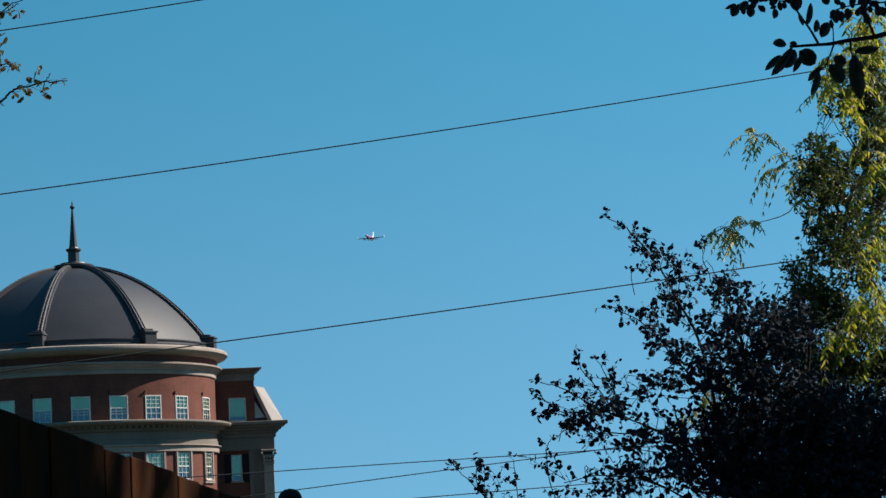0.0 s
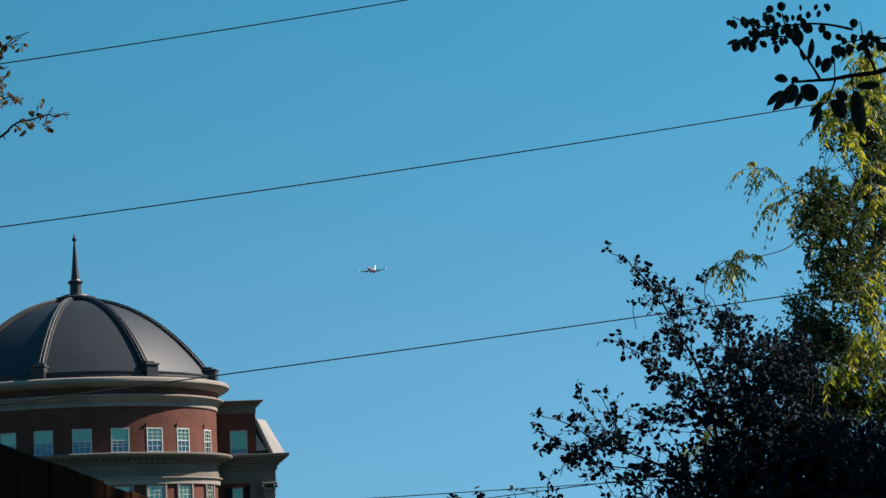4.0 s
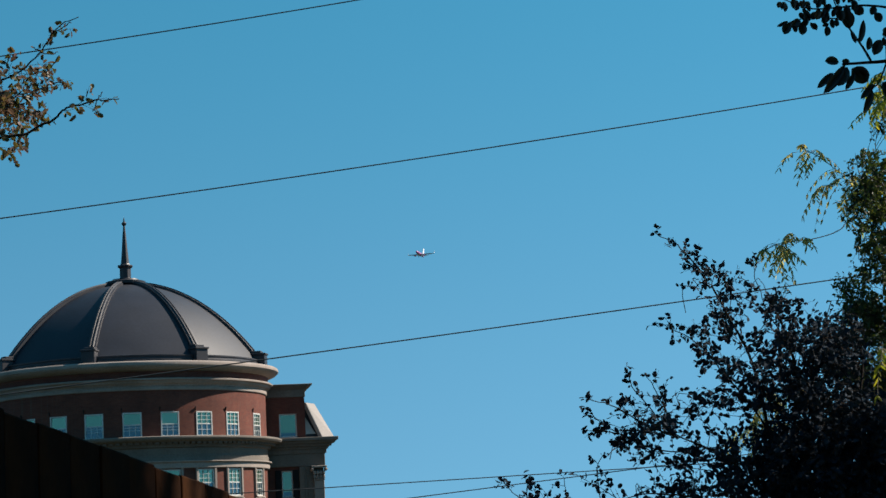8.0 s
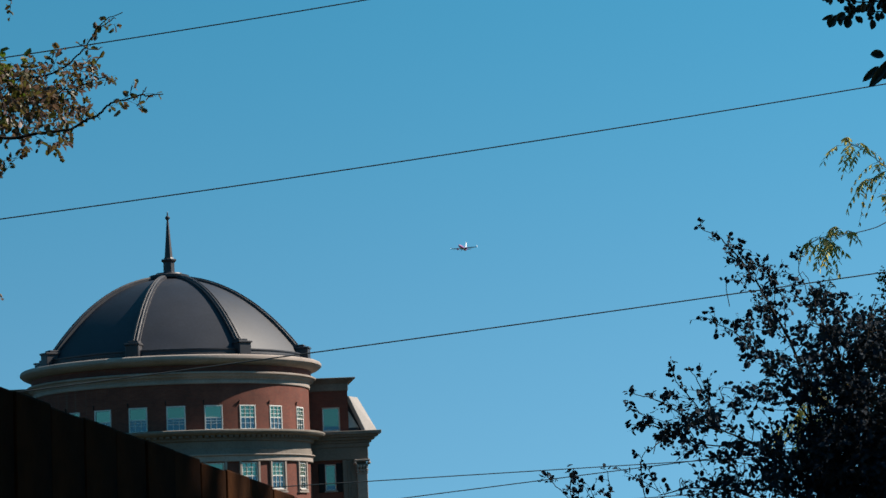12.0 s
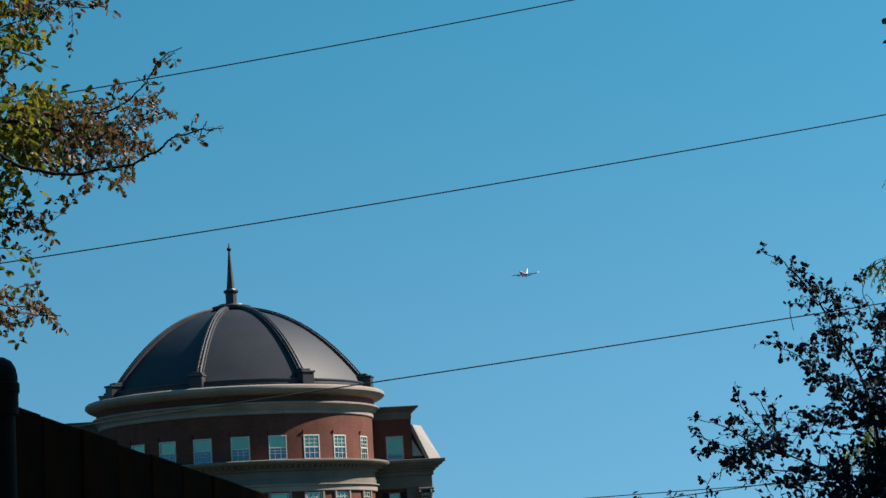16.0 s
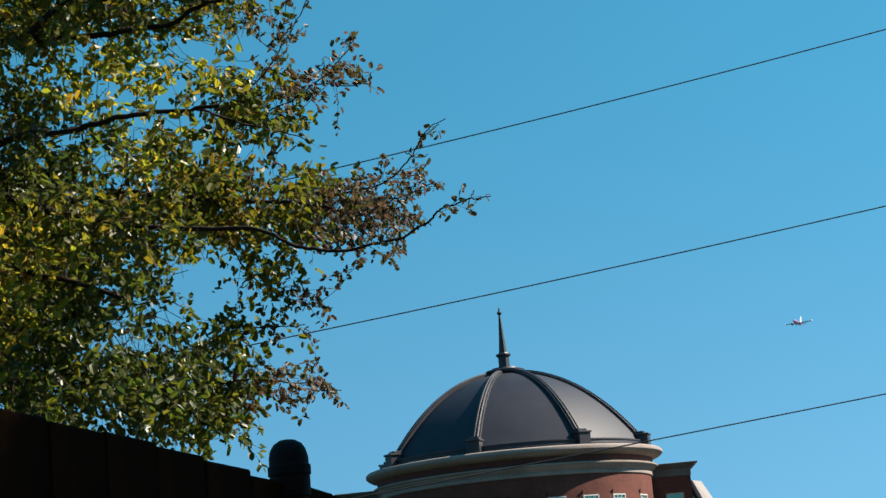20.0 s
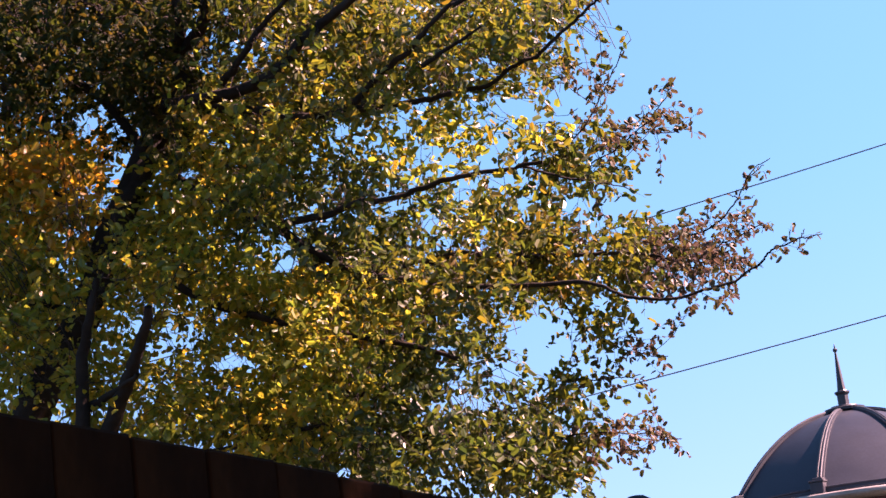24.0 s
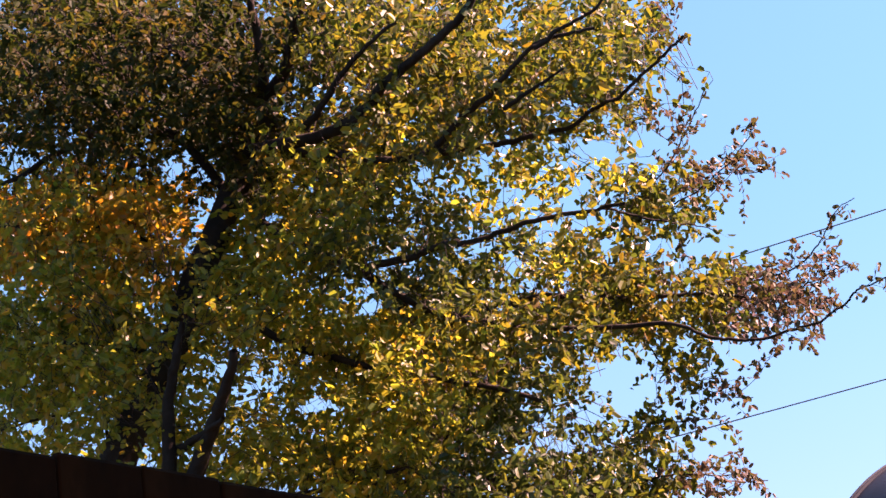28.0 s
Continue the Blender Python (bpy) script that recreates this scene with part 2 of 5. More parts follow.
def lathe(bm, profile, segs=96, a0=0.0, a1=360.0, closed=False):
    """Turn (radius, height) points round z; angle 0 faces -y and grows towards +x."""
    full = abs(a1 - a0) >= 359.9
    n = segs if full else segs + 1
    rings = []
    for i in range(n):
        a = radians(a0 + (a1 - a0) * i / segs)
        rings.append([bm.verts.new((r * math.sin(a), -r * math.cos(a), z)) for r, z in profile])
    m = len(profile)
    for i in range(segs):
        p, q = rings[i], rings[(i + 1) % n]
        for j in range(m if closed else m - 1):
            k = (j + 1) % m
            bm.faces.new((p[j], q[j], q[k], p[k]))
    if closed and not full:
        bm.faces.new(rings[0])
        bm.faces.new(rings[-1][::-1])
    return bm


def tube_arrays(points, radii, sides=6):
    """Vertices and quads of a tapered tube along a polyline."""
    p = np.asarray(points, float)
    r = np.asarray(radii, float)
    d = np.gradient(p, axis=0)
    d /= np.linalg.norm(d, axis=1)[:, None] + 1e-9
    ref = np.array([[0.53, 0.84, 0.11]])
    u = np.cross(d, ref)
    u /= np.linalg.norm(u, axis=1)[:, None] + 1e-9
    w = np.cross(d, u)
    a = np.linspace(0, 2 * np.pi, sides, endpoint=False)
    v = p[:, None] + r[:, None, None] * (np.cos(a)[None, :, None] * u[:, None] + np.sin(a)[None, :, None] * w[:, None])
    n = len(p)
    i, j = np.meshgrid(np.arange(n - 1), np.arange(sides), indexing="ij")
    k = (j + 1) % sides
    q = np.stack([i * sides + j, i * sides + k, (i + 1) * sides + k, (i + 1) * sides + j], -1).reshape(-1, 4)
    return v.reshape(-1, 3), q


def quads_mesh(name, verts, quads, smooth=True):
    me = bpy.data.meshes.new(name)
    nv, nq = len(verts), len(quads)
    me.vertices.add(nv)
    me.vertices.foreach_set("co", np.asarray(verts, np.float32).ravel())
    me.loops.add(nq * 4)
    me.loops.foreach_set("vertex_index", np.asarray(quads, np.int32).ravel())
    me.polygons.add(nq)
    me.polygons.foreach_set("loop_start", np.arange(0, nq * 4, 4, dtype=np.int32))
    me.polygons.foreach_set("use_smooth", np.full(nq, smooth))
    me.update(calc_edges=True)
    me.validate()
    return me


def gather(pieces):
    """Join (vertices, quads) pairs."""
    vs, qs, base = [], [], 0
    for v, q in pieces:
        vs.append(v)
        qs.append(q + base)
        base += len(v)
    return np.concatenate(vs), np.concatenate(qs)


def spline(points, steps=6):
    """A smooth line through the points (Catmull-Rom)."""
    p = np.asarray(points, float)
    p = np.vstack([2 * p[0] - p[1], p, 2 * p[-1] - p[-2]])
    out = []
    for i in range(1, len(p) - 2):
        for s in np.arange(steps) / steps:
            a, b, c, d = p[i - 1:i + 3]
            out.append(0.5 * (2 * b + (c - a) * s + (2 * a - 5 * b + 4 * c - d) * s ** 2 + (3 * b - a - 3 * c + d) * s ** 3))
    out.append(p[-2])
    return np.array(out)


def unit(v):
    return v / (np.linalg.norm(v, axis=-1, keepdims=True) + 1e-9)


def leaf_blades(pos, along, normal, length, width, fold=0.18, droop=0.12, blunt=0.0):
    """Each leaf is two quads folded at the midrib: base, two points on each side, tip."""
    side = unit(np.cross(along, normal))
    up = unit(np.cross(side, along))
    L, W = length[:, None], width[:, None]
    if blunt >= 1.0:
        pts = [pos, pos + along * L * 0.5 - up * L * droop * 0.3]
        for sgn in (1, -1):
            for f, w in ((0.10, 0.32), (0.48, 0.50), (0.86, 0.34)):
                pts.append(pos + along * L * f + side * W * w * sgn + up * (W * fold * w * 2 - L * droop * f * f))
        pts.append(pos + along * L - up * L * droop)
        v = np.stack(pts, 1).reshape(-1, 3)
        b = np.arange(len(pos))[:, None] * 9
        q = np.concatenate([b + np.array([c]) for c in ((0, 2, 3, 1), (1, 3, 4, 8), (0, 1, 6, 5), (1, 8, 7, 6))], 1).reshape(-1, 4)
        return v, q
    tip = pos + along * L - up * L * droop
    pts = [pos]
    for sgn in (1, -1):
        pts.append(pos + along * L * (0.30 - 0.10 * blunt) + side * W * (0.46 + 0.02 * blunt) * sgn + up * W * fold)
        pts.append(pos + along * L * (0.68 + 0.14 * blunt) + side * W * (0.40 + 0.04 * blunt) * sgn + up * (W * fold - L * droop * 0.45))
    pts.append(tip)
    v = np.stack(pts, 1).reshape(-1, 3)
    b = np.arange(len(pos))[:, None] * 6
    q = np.concatenate([b + np.array([[0, 1, 2, 5]]), b + np.array([[0, 5, 4, 3]])], 1).reshape(-1, 4)
    return v, q


# ---- ground ----
bm = bmesh.new()
bmesh.ops.create_grid(bm, x_segments=24, y_segments=24, size=4500)
tagged(part("ground", bm, GRASS), "dry grassy ground reaching to the horizon", "ground", kind="structure")

# unseen brick walls, added to block sky light and darken the fence
for nm, x0, x1, y0, y1 in (("sky_blocker_east", 7.6, 7.9, -2.7, 4.4), ("sky_blocker_south", -9.0, 7.6, -2.7, -2.4)):
    tagged(part(nm, box(bmesh.new(), x0, x1, y0, y1, 0.0, 5.2, 0.01), BRICK), "unseen brick wall added to keep sky light off the fence", "wall", kind="structure")

# ---- domed building ----
CX, CY = 0.06, 135.0
hall = thing("domed_building", (CX, CY, 0), "red brick building with dark metal dome and cream stone cornices", "building")
N_WIN, STEP, TURN = 24, 15.0, 1.0
JOINED = (5, 6, 7, 17, 18, 19)
WALL_R, WALL_IN = 8.80, 8.35
HALF_W = 0.575
FLOORS = ((1.7, 3.35), (5.42, 7.10), (9.10, 10.62))


def arc_block(bm, a0, a1, r0, r1, z0, z1, segs=3):
    return lathe(bm, [(r0, z0), (r1, z0), (r1, z1), (r0, z1)], segs, a0, a1, closed=True)


def window_turn(k):
    """Degrees round the drum of window k; the one beside the east wing sits a little further round."""
    return TURN + STEP * k + (4.0 if k == 4 else 0.0)


half_a = math.degrees(math.asin(HALF_W / WALL_R))
bm = bmesh.new()
edges = [0.0] + [z for f in FLOORS for z in f] + [12.0]
for k in range(N_WIN):
    c = window_turn(k)
    arc_block(bm, c + half_a, window_turn(k + 1) - half_a, WALL_IN, WALL_R, 0.0, 12.0, 4)
    if k in JOINED:
        arc_block(bm, c - half_a, c + half_a, WALL_IN, WALL_R, 0.0, 12.0, 3)
        continue
    for z0, z1 in zip(edges[0::2], edges[1::2]):
        arc_block(bm, c - half_a, c + half_a, WALL_IN, WALL_R, z0, z1, 3)
part("drum_wall", bm, BRICK, hall, "curved red brick wall with window openings", smooth=True, angle=20)

def ring(name, mat, label, *profile):
    part(name, lathe(bmesh.new(), profile, 120), mat, hall, label, smooth=True, angle=28)


ring("upper_cornice", STONE, "smooth cream stone cornice with a rounded nose", (8.6, 13.08), (9.02, 13.08), (9.14, 13.10), (9.36, 13.17), (9.56, 13.27), (9.64, 13.35), (9.64, 13.38), (9.70, 13.40), (9.71, 13.50), (9.68, 13.60), (9.60, 13.66), (9.40, 13.69), (9.0, 13.72), (8.5, 13.74))
ring("frieze", BRICK, "narrow recessed brick frieze", (8.6, 12.58), (9.0, 12.58), (9.0, 13.08), (8.6, 13.08))
ring("middle_moulding", STONE, "cream stone moulding", (8.6, 12.2), (8.92, 12.2), (8.96, 12.28), (9.10, 12.36), (9.16, 12.48), (9.30, 12.54), (9.31, 12.62), (9.24, 12.66), (8.98, 12.67))
ring("string_course", STONE, "flat cream stone band", (8.7, 11.94), (8.87, 11.94), (8.90, 11.98), (8.90, 12.16), (8.87, 12.2), (8.7, 12.2))
ring("ledge_cornice", STONE_GREY, "projecting grey stone ledge with shade in its colour", (8.6, 8.62), (9.02, 8.62), (9.06, 8.72), (9.46, 8.78), (9.70, 8.86), (9.78, 8.96), (9.78, 9.05), (9.70, 9.09), (8.72, 9.12))
ring("entablature", STONE_GREY, "plain grey stone entablature band with shade in its colour", (8.7, 7.62), (8.90, 7.62), (8.90, 7.92), (8.84, 7.95), (8.84, 8.40), (9.02, 8.46), (9.04, 8.62), (8.7, 8.62))
ring("lintel_band", STONE, "cream stone lintel band", (8.7, 7.16), (8.93, 7.16), (8.96, 7.2), (8.96, 7.48), (9.10, 7.56), (9.10, 7.62), (8.7, 7.62))
ring("base_course", STONE, "cream stone base course", (8.7, 0.0), (9.1, 0.0), (9.1, 1.1), (8.95, 1.2), (8.7, 1.2))
ring("lower_band", STONE, "cream stone band", (8.7, 3.9), (9.0, 3.9), (9.06, 4.3), (8.7, 4.35))

# dentils under the ledge, shared mesh
dm = bmesh.new()
box(dm, -0.13, 0.13, -9.34, -9.0, 8.625, 8.765, 0.012)
dent = part("dentil", dm, STONE_GREY, hall)
for k in range(1, 150):
    o = link_mesh("dentil", dent.data, None, hall)
    o.rotation_euler = (0, 0, radians(k * 2.4))

# dome shell: flattened curve from the springing to the crown
DOME_R, DOME_TOP = 8.22, 19.55
RIB_TURN = -15.2


def dome_rz(u, extra=0.0):
    """Point of the dome's curve, u from the foot (0) to the crown (1), pushed out by extra."""
    r = DOME_R * (1 - u)
    z = DOME_TOP - 0.0645 * r ** 2 - 0.000115 * r ** 4
    slope = 0.129 * r + 0.00046 * r ** 3
    k = extra / math.hypot(1, slope)
    return r + slope * k, z + k


def dome_panel_mesh():
    """One of eight panels between two ribs, flatter across than a true circle."""
    bm = bmesh.new()
    rows = []
    for i in range(-2, 37):
        r, z = dome_rz(i / 40)
        row = []
        for j in range(13):
            a = radians(-22.5 + 45 * j / 12)
            q = r * (math.cos(radians(22.5)) / math.cos(a)) ** 0.75
            row.append(bm.verts.new((q * math.sin(a), -q * math.cos(a), z)))
        rows.append(row)
    for p, q in zip(rows, rows[1:]):
        for j in range(12):
            bm.faces.new((p[j], p[j + 1], q[j + 1], q[j]))
    return bm


panel0 = part("dome_panel", dome_panel_mesh(), DOME_METAL, hall, "smooth dark grey metal dome panel", smooth=True, angle=60)
panel0.rotation_euler = (0, 0, radians(RIB_TURN + 22.5))
for k in range(1, 8):
    o = link_mesh("dome_panel", panel0.data, None, hall, "smooth dark grey metal dome panel")
    o.rotation_euler = (0, 0, radians(RIB_TURN + 22.5 + 45 * k))
part("dome_base_ring", lathe(bmesh.new(), [(8.0, 13.7), (8.80, 13.7), (8.80, 13.84), (8.68, 13.88), (8.66, 14.02), (8.72, 14.05), (8.72, 14.13), (8.40, 14.17), (7.5, 14.22)], 120), RIB_METAL, hall, "dark metal ring at the dome's foot", smooth=True, angle=28)
RIB_TURNS = [RIB_TURN + 45 * k for k in range(8)]


def rib_mesh():
    bm = bmesh.new()
    prev = None
    # three stepped rolls across the rib
    section = [(-0.27, -0.05), (-0.27, 0.12), (-0.17, 0.14), (-0.13, 0.22), (-0.06, 0.22), (-0.03, 0.17), (0.03, 0.17), (0.06, 0.22), (0.13, 0.22), (0.17, 0.14), (0.27, 0.12), (0.27, -0.05)]
    for i in range(31):
        u = 0.0 + 0.88 * i / 30
        taper = 1.0 - 0.35 * u
        ring = []
        for sx, h in section:
            r, z = dome_rz(u, h)
            ring.append(bm.verts.new((sx * taper, -r, z)))
        if prev:
            for j in range(len(ring) - 1):
                bm.faces.new((prev[j], prev[j + 1], ring[j + 1], ring[j]))
        prev = ring
    return bm


rib0 = None
for k, a in enumerate(RIB_TURNS):
    if rib0 is None:
        rib0 = part("dome_rib", rib_mesh(), RIB_METAL, hall, "raised dark metal dome rib", smooth=True, angle=30)
        pb = bmesh.new()
        box(pb, -0.42, 0.42, -9.12, -8.3, 13.71, 14.44, 0.03)
        box(pb, -0.48, 0.48, -9.18, -8.25, 14.44, 14.56, 0.02)
        box(pb, -0.33, 0.33, -8.85, -8.0, 14.56, 14.72, 0.03)
        ped0 = part("rib_pedestal", pb, RIB_METAL, hall, "dark metal block at a rib's foot")
        o, p = rib0, ped0
    else:
        o = link_mesh("dome_rib", rib0.data, None, hall, "raised dark metal dome rib")
        p = link_mesh("rib_pedestal", ped0.data, None, hall, "dark metal block at a rib's foot")
    o.rotation_euler = p.rotation_euler = (0, 0, radians(a))

part("crown_plate", lathe(bmesh.new(), [(0.0, 19.36), (1.05, 19.40), (1.12, 19.52), (1.28, 19.58), (1.30, 19.76), (1.18, 19.80), (0.9, 19.83), (0.85, 19.93), (0.0, 19.95)], 48), RIB_METAL, hall, "stepped round metal plate on the dome", smooth=True)
bm = bmesh.new()
lathe(bm, [(0.0, 19.86), (0.44, 19.86), (0.44, 19.98), (0.39, 20.02), (0.39, 20.66), (0.47, 20.74), (0.52, 20.78), (0.52, 20.86), (0.34, 20.9), (0.30, 20.98), (0.0, 20.98)], 8, 22.5, 382.5)
part("spire_pedestal", bm, RIB_METAL, hall, "eight-sided metal pedestal")
bm = bmesh.new()
lathe(bm, [(0.29, 20.96), (0.20, 21.9), (0.12, 22.9), (0.065, 23.5), (0.0, 23.52)], 8, 22.5, 382.5)
part("spire", bm, RIB_METAL, hall, "slender tapering metal spire")
bm = bmesh.new()
lathe(bm, [(0.0, 23.46), (0.07, 23.48), (0.15, 23.58), (0.16, 23.66), (0.10, 23.74), (0.045, 23.78), (0.05, 23.86), (0.035, 23.98), (0.0, 24.08)], 16)
part("finial", bm, RIB_METAL, hall, "small ball finial", smooth=True)


# sash windows: frame with glazing bars, two panes, sill, blind
def window_meshes(w, h, blind=0):
    """blind 1: the upper sash hidden by a drawn blind; 2: nearly the whole window."""
    fr = bmesh.new()
    t = 0.075
    box(fr, -w / 2, -w / 2 + t, -0.02, 0.10, 0, h, 0.006)
    box(fr, w / 2 - t, w / 2, -0.02, 0.10, 0, h, 0.006)
    box(fr, -w / 2 + t, w / 2 - t, -0.02, 0.10, h - t, h, 0.006)
    box(fr, -w / 2 + t, w / 2 - t, -0.02, 0.10, 0, t, 0.006)
    split = h * (0.2 if blind == 2 else 0.5)
    if blind < 2:
        box(fr, -w / 2 + t, w / 2 - t, 0.0, 0.09, h / 2 - 0.035, h / 2 + 0.035, 0.005)
        top = h / 2 if blind else h - t
        for x in (-w / 6 + 0.01, w / 6 - 0.01):
            box(fr, x - 0.014, x + 0.014, 0.0, 0.03, t, top)
        for z in (h * 0.27, h * 0.38) if blind else (h * 0.27, h * 0.66, h * 0.82):
            box(fr, -w / 2 + t, w / 2 - t, 0.001, 0.029, z - 0.014, z + 0.014)
    lo, up = bmesh.new(), bmesh.new()
    box(lo, -w / 2 + 0.05, w / 2 - 0.05, 0.040, 0.048, 0.04, split)
    box(up, -w / 2 + 0.05, w / 2 - 0.05, 0.052, 0.060, split, h - 0.04)
    si = bmesh.new()
    box(si, -w / 2 - 0.08, w / 2 + 0.08, -0.16, 0.1, -0.10, -0.002, 0.012)
    out = []
    for nm, b, mat in (("window", fr, FRAME_PAINT), ("pane", lo, GLASS_LOW), ("pane", up, GLASS), ("sill", si, STONE)):
        bmesh.ops.recalc_face_normals(b, faces=b.faces)
        me = bpy.data.meshes.new(nm)
        b.to_mesh(me)
        b.free()
        me.materials.append(mat)
        out.append(me)
    return out


def add_window(meshes, parent, m):
    w = link_mesh("window", meshes[0], None, parent, "cream painted sash window with glazing bars")
    w.matrix_basis = m
    for nm, me in zip(("pane", "pane", "sill"), meshes[1:]):
        link_mesh(nm, me, None, w)
    return w


for z0, z1 in FLOORS:
    barred, blinded = window_meshes(HALF_W * 2, z1 - z0), window_meshes(HALF_W * 2, z1 - z0, 1)
    for k in range(N_WIN):
        if k in JOINED:
            continue
        ms = barred if 2 <= k <= 4 else blinded
        a = radians(window_turn(k))
        add_window(ms, hall, Matrix.Rotation(a, 4, "Z") @ Matrix.Translation((0, -WALL_R + 0.0, z0)))

# small iron brackets beside the top windows
bb = bmesh.new()
box(bb, -0.02, 0.02, -0.07, 0.02, -0.16, 0.04, 0.008)
box(bb, -0.035, 0.035, -0.10, -0.05, 0.0, 0.08, 0.008)
br0 = part("wall_bracket", bb, POST_METAL, hall)
for k in range(N_WIN):
    if k in JOINED:
        continue
    o = br0 if k == 0 else link_mesh("wall_bracket", br0.data, None, hall)
    a = radians(window_turn(k) - 4.0)
    o.matrix_basis = Matrix.Rotation(a, 4, "Z") @ Matrix.Translation((0, -WALL_R, 10.84))

# cream surrounds of the middle storey windows
sb = bmesh.new()
box(sb, -0.74, -0.585, -0.10, 0.04, 0.0, 1.74, 0.015)
box(sb, 0.585, 0.74, -0.10, 0.04, 0.0, 1.74, 0.015)
box(sb, -0.80, 0.80, -0.12, 0.04, -0.22, -0.1, 0.015)
su0 = part("window_surround", sb, STONE, hall, "cream stone window surround")
for k in range(N_WIN):
    if k in JOINED:
        continue
    o = su0 if k == 0 else link_mesh("window_surround", su0.data, None, hall, "cream stone window surround")
    o.matrix_basis = Matrix.Rotation(radians(window_turn(k)), 4, "Z") @ Matrix.Translation((0, -WALL_R, 5.42))


# wings on both sides of the drum
def wing(sgn, name):
    w = thing(name, (CX, CY, 0), "brick side wing with stone parapet, ledge and pale sloping roof", "building", "wings of the domed building")

    def flip(bm):
        if sgn < 0:
            bmesh.ops.transform(bm, matrix=Matrix.Diagonal((-1, 1, 1, 1)), verts=bm.verts)
        return bm
    # upper storey wall with its window opening, then the lower storeys
    bm = bmesh.new()
    wx0, wx1, wz0, wz1 = 9.66, 10.80, 9.22, 10.76
    for x0, x1, z0, z1 in ((7.4, wx0, 9.15, 11.83), (wx1, 11.36, 9.15, 11.83), (wx0, wx1, wz1, 11.83), (wx0, wx1, 9.15, wz0)):
        box(bm, x0, x1, 0.0, 0.4, z0, z1)
    box(bm, 10.96, 11.36, 0.4, 8.0, 9.15, 11.83)
    box(bm, 6.0, 10.96, 7.6, 8.0, 9.15, 11.83)
    part("upper_wall", flip(bm), BRICK, w, "red brick upper wall in shade")
    bm = bmesh.new()
    for z0, z1, lo in ((0.0, 1.7, 0), (3.35, 5.35, 0), (7.05, 8.15, 0)):
        box(bm, 7.4, 12.35, 0.05, 0.5, z0, z1)
    for z0, z1 in ((1.7, 3.35), (5.35, 7.05)):
        box(bm, 7.4, 9.70, 0.05, 0.5, z0, z1)
        box(bm, 10.40, 12.35, 0.05, 0.5, z0, z1)
    box(bm, 11.9, 12.35, 0.5, 8.0, 0.0, 8.15)
    part("lower_wall", flip(bm), BRICK, w, "red brick lower wall")
    bm = bmesh.new()
    for x1, z0, z1, y in ((11.41, 11.84, 12.34, -0.05), (11.47, 12.34, 12.41, -0.11), (11.58, 12.41, 12.49, -0.20), (11.72, 12.49, 12.58, -0.32), (11.88, 12.58, 12.68, -0.42)):
        box(bm, 7.0, x1, y, 8.0 - y, z0, z1, 0.02)
    part("parapet_cornice", flip(bm), STONE_GREY, w, "stepped grey stone parapet cornice with shade in its colour")
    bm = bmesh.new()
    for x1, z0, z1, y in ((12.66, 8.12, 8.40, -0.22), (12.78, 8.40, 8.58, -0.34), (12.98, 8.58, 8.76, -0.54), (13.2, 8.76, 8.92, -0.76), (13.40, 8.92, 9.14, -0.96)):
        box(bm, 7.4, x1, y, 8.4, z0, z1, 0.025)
    part("eaves_ledge", flip(bm), STONE_GREY, w, "stepped grey stone eaves ledge with shade in its colour")
    # sloping roof end, set back to one side
    bm = bmesh.new()
    a, b, c, d = (Vector(v) for v in ((11.42, -0.05, 11.48), (12.44, -0.05, 9.15), (13.36, 1.0, 9.15), (12.10, 1.0, 11.44)))
    n = (b - a).cross(d - a).normalized() * -0.26
    lowr = [bm.verts.new(v) for v in (a, b, c, d)]
    back = [bm.verts.new(v + (n if n.y > 0 else -n)) for v in (a, b, c, d)]
    bm.faces.new(lowr)
    bm.faces.new(back[::-1])
    for i in range(4):
        j = (i + 1) % 4
        bm.faces.new((lowr[i], lowr[j], back[j], back[i]))
    bmesh.ops.bevel(bm, geom=bm.edges[:], offset=0.03, segments=1, affect="EDGES")
    part("roof_slope", flip(bm), ROOF_TILE, w, "pale sunlit sloping roof end")
    bm = bmesh.new()
    vs = [bm.verts.new(v) for v in ((11.36, 0.5, 9.15), (12.35, 0.5, 9.15), (11.36, 0.5, 11.2), (11.36, 6.0, 9.15), (12.35, 6.0, 9.15), (11.36, 6.0, 11.2))]
    for f in ((0, 1, 2), (5, 4, 3), (0, 3, 4, 1), (1, 4, 5, 2), (2, 5, 3, 0)):
        bm.faces.new([vs[i] for i in f])
    part("roof_gable", flip(bm), RIB_METAL, w, "dark raking edge under the roof slope")
    bm = bmesh.new()
    tri = [bm.verts.new((x, y, z)) for y in (0.44, 0.49) for x, z in ((11.40, 9.42), (12.06, 9.42), (11.40, 10.52))]
    for f in ((0, 1, 2), (5, 4, 3), (0, 3, 4, 1), (1, 4, 5, 2), (2, 5, 3, 0)):
        bm.faces.new([tri[i] for i in f])
    part("gable_panel", flip(bm), FRAME_PAINT, w, "white painted triangular gable panel")
    bm = bmesh.new()
    box(bm, 6.5, 10.95, 0.41, 7.6, 11.8, 11.97)
    part("roof_deck", flip(bm), ROOFING, w)
    # corner pilaster with a leafy capital
    px = 12.1
    bm = bmesh.new()
    box(bm, px - 0.34, px + 0.34, -0.30, 0.2, 0.9, 6.35, 0.03)
    box(bm, px - 0.42, px + 0.42, -0.38, 0.2, 0.5, 0.9, 0.04)
    box(bm, px - 0.48, px + 0.48, -0.44, 0.2, 0.0, 0.5, 0.04)
    part("pilaster", flip(bm), STONE, w, "tall cream stone corner pilaster")
    bm = bmesh.new()
